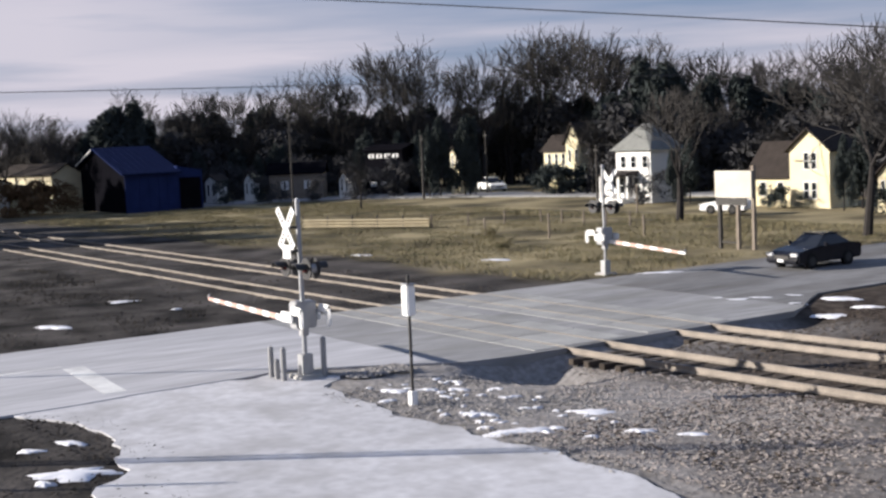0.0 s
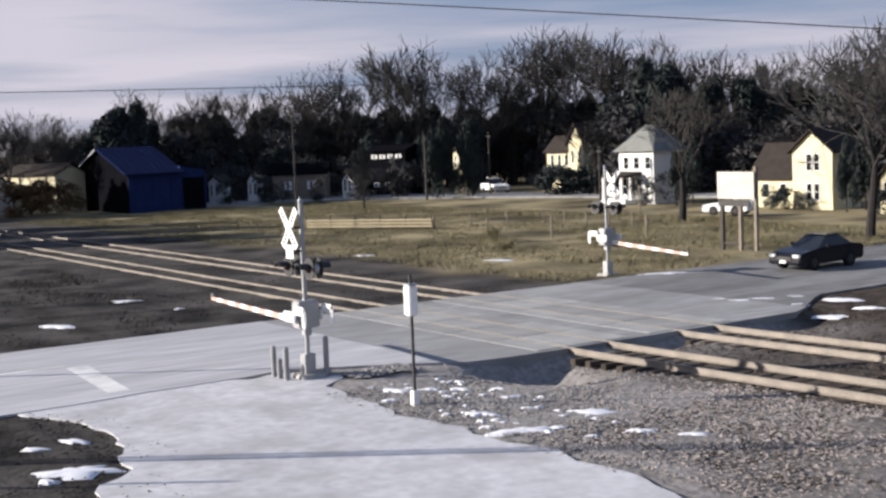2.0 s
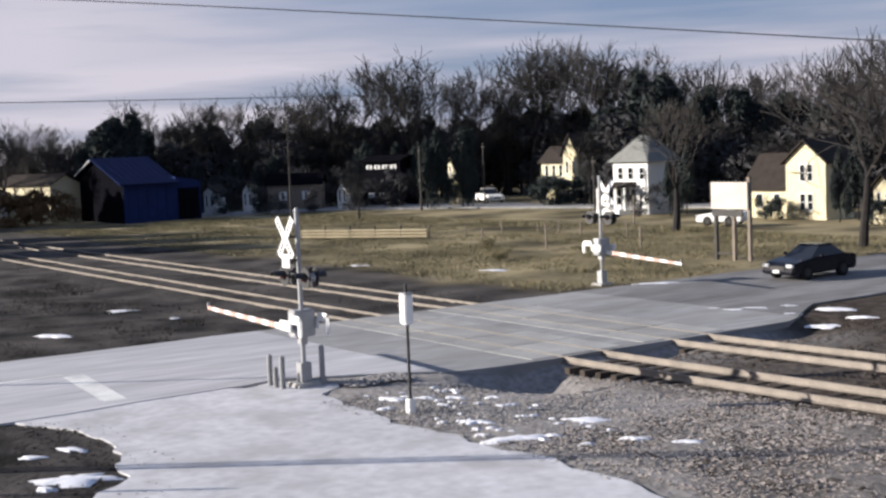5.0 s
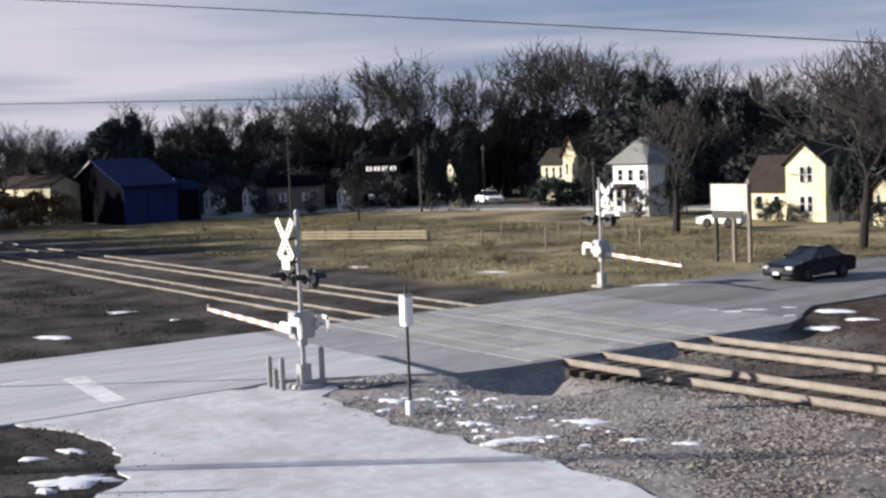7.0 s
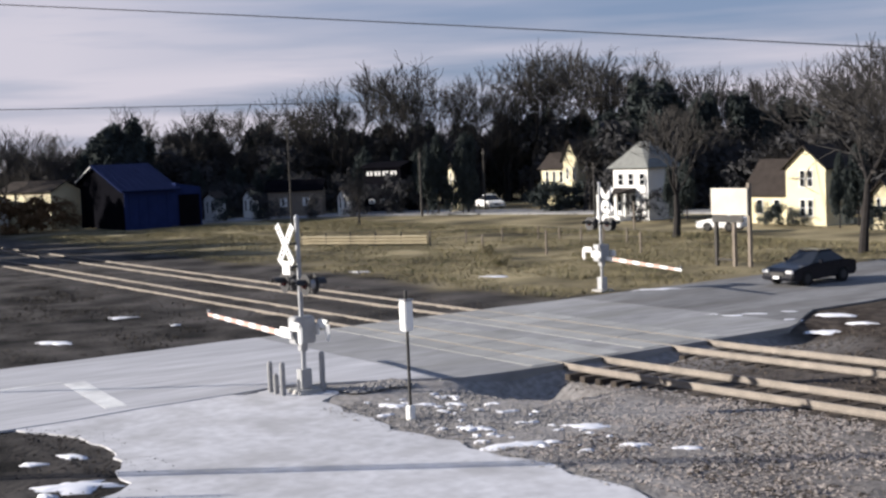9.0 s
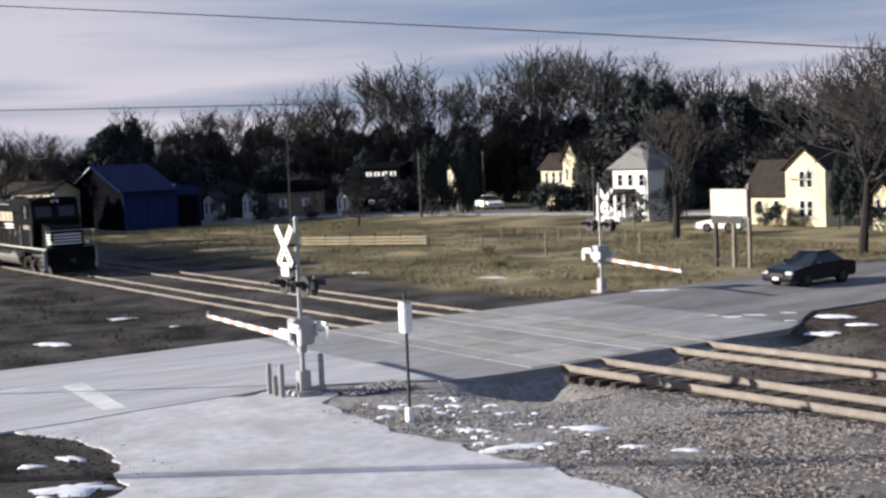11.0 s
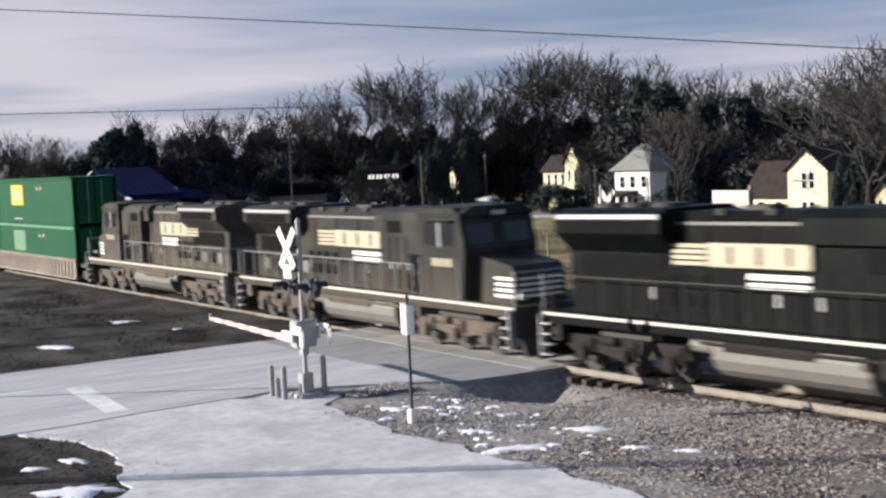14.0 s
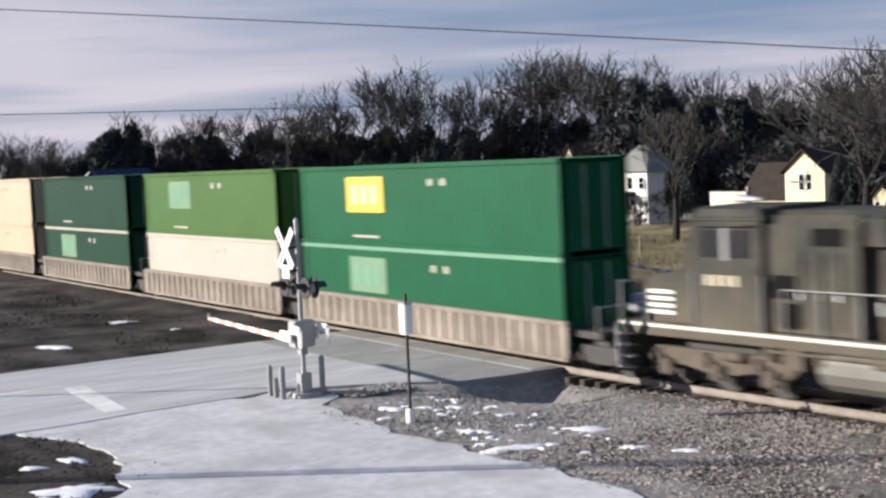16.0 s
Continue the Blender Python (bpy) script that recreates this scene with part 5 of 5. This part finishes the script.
for i, (x, y, w, h, material, label) in enumerate(((-66.3, 74.0, 2.2, 1.7, "needle", "round dark shrub against the house"), (-68.6, 74.6, 1.0, 1.8, "needle", "narrow dark shrub by the house"), (-80.2, 73.6, 3.2, 2.9, "brush", "large bare bush beside the porch"),
                                                  (-135.3, 38.0, 4.0, 3.4, "drybrush", "tall rust-brown brush by the shed"), (-134.3, 40.6, 4.0, 3.9, "drybrush", "rust-brown brush by the barn"), (-133.8, 42.6, 3.4, 3.6, "drybrush", "rust-brown brush against the dark barn"), (-56.0, 73.0, 2.4, 1.9, "needle", "dark shrub before the corner house"), (*polar(65.85, 142), 2.6, 2.8, "needle", "dark evergreen shrub beside the white house end"), (*polar(64.25, 142), 2.2, 3.4, "needle", "tall dark shrub beside the white house corner"), (*polar(60.15, 139), 2.6, 3.2, "brush", "bare bush against the low white house"), (*polar(58.3, 142), 4.2, 4.6, "brush", "bare bush hiding the dark house"), (*polar(59.45, 142), 3.0, 3.8, "brush", "bare bush before the dark house"), (*polar(61.9, 141), 2.6, 2.8, "brush", "bare bush beside the brown house"), (*polar(63.6, 141), 3.0, 3.0, "brush", "bare bush at the brown house corner"), (*polar(55.3, 136), 2.6, 4.6, "needle", "dark evergreen shrub beside the cream house end"), (-61.8, 44.4, 1.5, 1.1, "straw", "clump of dry pale weeds in the field"), (-54.8, 46.5, 1.6, 0.9, "straw", "clump of dry pale weeds by the gate"), (-57.5, 42.2, 1.2, 0.7, "straw", "low dry weeds in the field"), (-64.6, 74.4, 1.6, 1.1, "needle", "low dark shrub at the house wall"), (-103.5, 84.5, 4.6, 2.9, "needle", "dark evergreen hedge in front of the cream house"), (-100.9, 85.5, 3.0, 2.4, "needle", "dark evergreen shrub by the far street"), (*polar(51.5, 132), 4.6, 3.3, "needle", "broad dark evergreen shrub before the house wing"))):
    me = clump_mesh("shrub", 90 + i, w, w, h, 1500, 0.035 if w < 2 else 0.09 if w < 4 else 0.2)
    me.materials.append(M[material])
    s = tagged(new("shrub", me), label, "shrub", "shrubs")
    s.matrix_basis = pose(x, y, -0.06)


# ---------------------------------------------------------------- poles and wires
def utility_pole(x, y, h, r=0.14):
    p = thing("utility_pole", pose(x, y, 0), "weathered grey wooden utility pole", "utility pole", "utility poles")
    part("shaft", rod((0, 0, -0.4), (0, 0, h), r, r * 0.7, seg=10), "greywood", p)
    part("bracket", box(-0.3, 0.3, -0.05, 0.05, h - 0.5, h - 0.42), "dark", p)


utility_pole(-112.0, 72.3, 6.5)
utility_pole(-106.6, 54.6, 9.2, 0.09)
utility_pole(-113.8, 81.6, 6.6, 0.1)
utility_pole(-84.5, 72.0, 5.0, 0.1)


def cable(name, p, q, sag, r, label):
    cu = bpy.data.curves.new(name, "CURVE")
    cu.dimensions, cu.bevel_depth, cu.bevel_resolution = "3D", r, 2
    sp = cu.splines.new("POLY")
    sp.points.add(24)
    p, q = Vector(p), Vector(q)
    for i, pt in enumerate(sp.points):
        t = i / 24
        pt.co = (*(p.lerp(q, t) - Vector((0, 0, 4 * sag * t * (1 - t)))), 1)
    cu.materials.append(M["wire"])
    ob = new(name, cu)
    return tagged(ob, label, "cable", "overhead cables")


cable("overhead_cable", (-37.36, 6.05, 10.99), (-15.93, 23.28, 7.84), -0.05, 0.013, "thin dark overhead cable across the sky")
cable("overhead_cable", (-104.1, 16.25, 11.12), (-58.13, 84.91, 9.73), 0.2, 0.03, "thin overhead cable in front of the wood")


# slender poles behind the camera's side, whose shadows cross the drive and the road
def slender_pole(x, y, h, r, twin):
    p = thing("slender_pole", pose(x, y, -0.1), "tall slender grey steel pole beside the road", "pole", "slender poles")
    part("shaft", rod((0, 0, -0.4), (0, 0, h), r, r * 0.8, seg=10), "greywood", p)
    if twin:
        part("conduit", rod((-0.2, 0.16, 0), (-0.2, 0.16, h - 0.3), r * 0.7, r * 0.6, seg=8), "greywood", p)


slender_pole(-38.0, -7.2, 14.5, 0.1, True)
slender_pole(-47.9, -3.4, 7.85, 0.08, False)
slender_pole(-34.6, -5.7, 6.1, 0.07, False)


# ---------------------------------------------------------------- snow, stones, grass, fence
def snow_patch(i, x, y, w):
    rng = random.Random(300 + i)
    bm = bmesh.new()
    n, rings = 26, 4
    lobes = [rng.uniform(0.35, 1.5) for _ in range(n)]
    lobes = [(lobes[k - 1] * 0.45 + 2 * lobes[k] + lobes[(k + 1) % n] * 0.45) / 2.9 for k in range(n)]
    thick = 0.03 + min(w, 2.0) * 0.006
    centre = bm.verts.new((0, 0, thick))
    prev = None
    for r in range(1, rings + 1):
        f = r / rings
        ring = [bm.verts.new((math.cos(2 * math.pi * k / n) * w * 0.5 * f * lobes[k], math.sin(2 * math.pi * k / n) * w * 0.5 * f * lobes[k] * 0.5, thick * (1 - f ** 2) + rng.uniform(-0.008, 0.008) - (0.04 if r == rings else 0))) for k in range(n)]
        for k in range(n):
            j = (k + 1) % n
            if prev:
                bm.faces.new((prev[k], ring[k], ring[j], prev[j]))
            else:
                bm.faces.new((centre, ring[k], ring[j]))
        prev = ring
    for f in bm.faces:
        f.smooth = True
    ob = tagged(part("snow_patch", bm, "snow"), "thin remnant patch of old white snow on the ground", "snow", "snow patches")
    ob.matrix_basis = pose(x, y, float(lie(np.array(x), np.array(y))) + 0.012, 0, 0, 50 + rng.uniform(-28, 28))


SNOW = (
    (-25.49, 7.93, 1.28), (-28.18, 8.75, 0.51), (-28.01, 7.84, 0.44), (-25.1, 7.25, 0.34), (-52.99, 18.97, 1.1), (-47.21, 14.32, 1.07),
    (-48.62, 19.55, 0.32), (-22.13, 16.57, 0.96), (-21.87, 17.2, 0.36), (-24.11, 16.8, 0.64), (-22.61, 18.85, 0.96), (-27.88, 16.88, 0.64),
    (-27.43, 17.6, 0.43), (-27.02, 18.17, 0.4), (-26.41, 18.95, 0.42), (-25.3, 18.65, 0.34), (-33.04, 34.66, 0.83), (-32.8, 35.41, 0.84),
    (-33.9, 34.41, 0.46), (-32.27, 36.58, 0.64), (-30.87, 34.98, 0.61), (-28.85, 34.6, 0.88), (-30.61, 37.03, 0.84), (-28.68, 36.1, 0.8),
    (-41.73, 39.01, 1.49), (-53.34, 38.61, 1.0), (-62.34, 35.99, 0.9), (-135.05, 52.43, 6.3), (-25.39, 25.59, 0.25), (-24.64, 25.67, 0.25),
    (-20.52, 18.32, 0.48), (-19.51, 18.96, 0.47), (-26.95, 16.15, 0.34),
)
for i, (x, y, w) in enumerate(SNOW):
    snow_patch(i, x, y, w * 1.5)
for i in range(44):  # crumbs of snow along the drive's edge
    snow_patch(100 + i, random.uniform(-29, -20.5), random.uniform(16.0, 19.2), random.uniform(0.12, 0.36))


def scatter(name, seed, zones, sizes, material, label, category, raised=0.0):
    """Loose angular stones, one object."""
    rng = np.random.default_rng(seed)
    vs, fs = [], []
    form = np.array([(1, 0, 0), (-1, 0, 0), (0, 1, 0), (0, -1, 0), (0, 0, 1), (0, 0, -1)], float)
    tri = ((0, 2, 4), (2, 1, 4), (1, 3, 4), (3, 0, 4), (2, 0, 5), (1, 2, 5), (3, 1, 5), (0, 3, 5))
    for x0, x1, y0, y1, n in zones:
        px, py = rng.uniform(x0, x1, n), rng.uniform(y0, y1, n)
        pz = lie(px, py)
        for x, y, z in zip(px, py, pz):
            s = rng.uniform(*sizes) * rng.uniform(0.5, 1.0)
            shape = form * rng.uniform(0.6, 1.3, (6, 1)) * s + rng.normal(size=(6, 3)) * s * 0.15
            shape[:, 2] *= 0.4
            k = len(vs)
            vs += [(x + a, y + b, z + c + 0.2 * s + raised) for a, b, c in shape]
            fs += [tuple(k + i for i in f) for f in tri]
    me = bpy.data.meshes.new(name)
    me.from_pydata(vs, [], fs)
    me.materials.append(M[material])
    return tagged(new(name, me), label, category, kind="stuff")


scatter("gravel", 11, ((-29, -18, 15.6, 23.4, 5500), (-29, -22, 16.0, 21.0, 2500), (-31.4, -30.6, 16.6, 18.4, 160), (-29, -24, 15.2, 16, 300)), (0.025, 0.075), "stone", "loose grey-brown gravel beside the tracks", "gravel")
scatter("rubble", 15, ((-31.0, -29.9, 16.9, 18.9, 420),), (0.05, 0.13), "stone", "broken stone rubble heaped by the crossing mast", "rubble", 0.04)
scatter("pale_pebbles", 16, ((-23, -10, 16.2, 23.6, 11000), (-28, -10, 19.5, 23.6, 4000)), (0.025, 0.07), "pebble", "loose pale brown pebbles beside the drive", "gravel")
scatter("brown_gravel", 14, ((-22, -8, 17.0, 23.4, 3500), (-28.5, -8, 23.4, 36, 9000)), (0.03, 0.085), "brownstone", "loose brown gravel and dirt beyond the drive", "gravel")
scatter("ballast", 12, ((-90, -42.8, 21.6, 31.6, 9000), (-29, -8, 23.0, 31.5, 1500)), (0.03, 0.07), "brownstone", "brown stone ballast between and beside the rails", "ballast")
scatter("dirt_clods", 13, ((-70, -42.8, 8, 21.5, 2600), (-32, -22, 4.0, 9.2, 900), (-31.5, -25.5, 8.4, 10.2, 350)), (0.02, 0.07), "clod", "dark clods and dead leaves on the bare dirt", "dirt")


def grass_field():
    rng = np.random.default_rng(21)
    vs, fs = [], []
    n = 42000
    px, py = rng.uniform(-125, -43, n), rng.uniform(34.5, 66, n)
    keep = np.array([noise.noise((x * 0.12, y * 0.25, 9)) + 0.4 * noise.noise((x * 0.5, y * 0.5, 2)) for x, y in zip(px, py)])
    for x, y, k in zip(px, py, keep):
        if k < -0.3:
            continue
        h = rng.uniform(0.08, 0.26) * (0.7 + k)
        for _ in range(3):
            a = rng.normal(size=2) * 0.16
            w = rng.normal(size=2) * 0.014
            i = len(vs)
            vs += [(x + a[0] - w[0], y + a[1] - w[1], -0.12), (x + a[0] + w[0], y + a[1] + w[1], -0.12), (x + a[0] * 2, y + a[1] * 2, -0.08 + h)]
            fs.append((i, i + 1, i + 2))
    me = bpy.data.meshes.new("dead_grass")
    me.from_pydata(vs, [], fs)
    me.materials.append(M["straw"])
    tagged(new("dead_grass", me), "dead straw-coloured grass tufts over the field", "grass", kind="stuff")


grass_field()


def tuft_strip():
    rng = np.random.default_rng(31)
    vs, fs = [], []
    n = 5200
    px, py = rng.uniform(-75, -43, n), rng.uniform(8, 21, n)
    keep = np.array([noise.noise((x * 0.15, y * 0.5, 4)) for x, y in zip(px, py)])
    for x, y, k in zip(px, py, keep):
        if k < 0.08:
            continue
        for _ in range(4):
            a, w, h = rng.normal(size=2) * 0.14, rng.normal(size=2) * 0.012, rng.uniform(0.05, 0.18)
            i = len(vs)
            vs += [(x + a[0] - w[0], y + a[1] - w[1], -0.12), (x + a[0] + w[0], y + a[1] + w[1], -0.12), (x + a[0] * 2, y + a[1] * 2, -0.06 + h)]
            fs.append((i, i + 1, i + 2))
    me = bpy.data.meshes.new("verge_grass")
    me.from_pydata(vs, [], fs)
    me.materials.append(M["verge"])
    tagged(new("verge_grass", me), "sparse grey-brown dead grass on the dirt verge", "grass", kind="stuff")


tuft_strip()


def fence(points, label, boards):
    top = thing("fence", pose(0, 0, -0.1), label, "fence", "fences in the field")
    for (ax, ay), (bx, by) in zip(points, points[1:]):
        n = max(2, int(math.hypot(bx - ax, by - ay) / 2.0))
        for k in range(n):
            x, y = ax + (bx - ax) * k / n, ay + (by - ay) * k / n
            x2, y2 = ax + (bx - ax) * (k + 1) / n, ay + (by - ay) * (k + 1) / n
            part("post", rod((x, y, -0.2), (x, y, 1.0), 0.06, seg=8), "greywood" if boards else "wood", top)
            for z in ((0.2, 0.42, 0.64) if boards else (0.45, 0.9)):
                part("rail" if boards else "wire", rod((x, y, z), (x2, y2, z), 0.1 if boards else 0.012, seg=6), "palewood" if boards else "wire", top)


fence(((-85.0, 44.3), (-76.0, 49.4)), "low pale weathered rail fence in the field", True)
fence(((-76.0, 49.6), (-72.5, 56.5), (-62, 57.5)), "thin wire fence on wooden posts", False)
for x, y, h in ((-61.5, 48.5, 1.5), (-57.0, 52.0, 1.3), (-66.0, 47.0, 1.2), (-73, 66, 2.2)):
    s = thing("field_stake", pose(x, y, -0.1), "bare wooden stake standing in the field", "stake", "stakes in the field")
    part("shaft", box(-0.05, 0.05, -0.05, 0.05, -0.2, h, 0.01), "wood", s)


# ---------------------------------------------------------------- motion of the train
# seconds and place of the train's front along the track
RUN = [(0.0, -313.3), (2.0, -270.2), (4.0, -227.2), (6.0, -184.2), (8.0, -141.2), (10.0, -98.2), (11.0, -76.7), (11.5, -65.9), (12.0, -55.6), (12.5, -44.5), (13.0, -33.2),
       (13.5, -22.3), (14.0, -11.8), (14.5, -1.4), (15.0, 9.3), (15.5, 20.0), (16.0, 31.7)]


def motions():
    for ob, back, up, turned, length in TRAIN:
        rows = []
        for t, front in RUN:
            x = front - back
            near, far = float(grade(x)), float(grade(x + length if turned else x - length))
            slope = math.degrees(math.atan2(near - far, length)) * -1  # each car tips with the rails
            rows.append((t, pose(x, TRACK_Y, up + 0.004 + near, 0, slope, 180 if turned else 0)))
        walk(ob, rows)


motions()
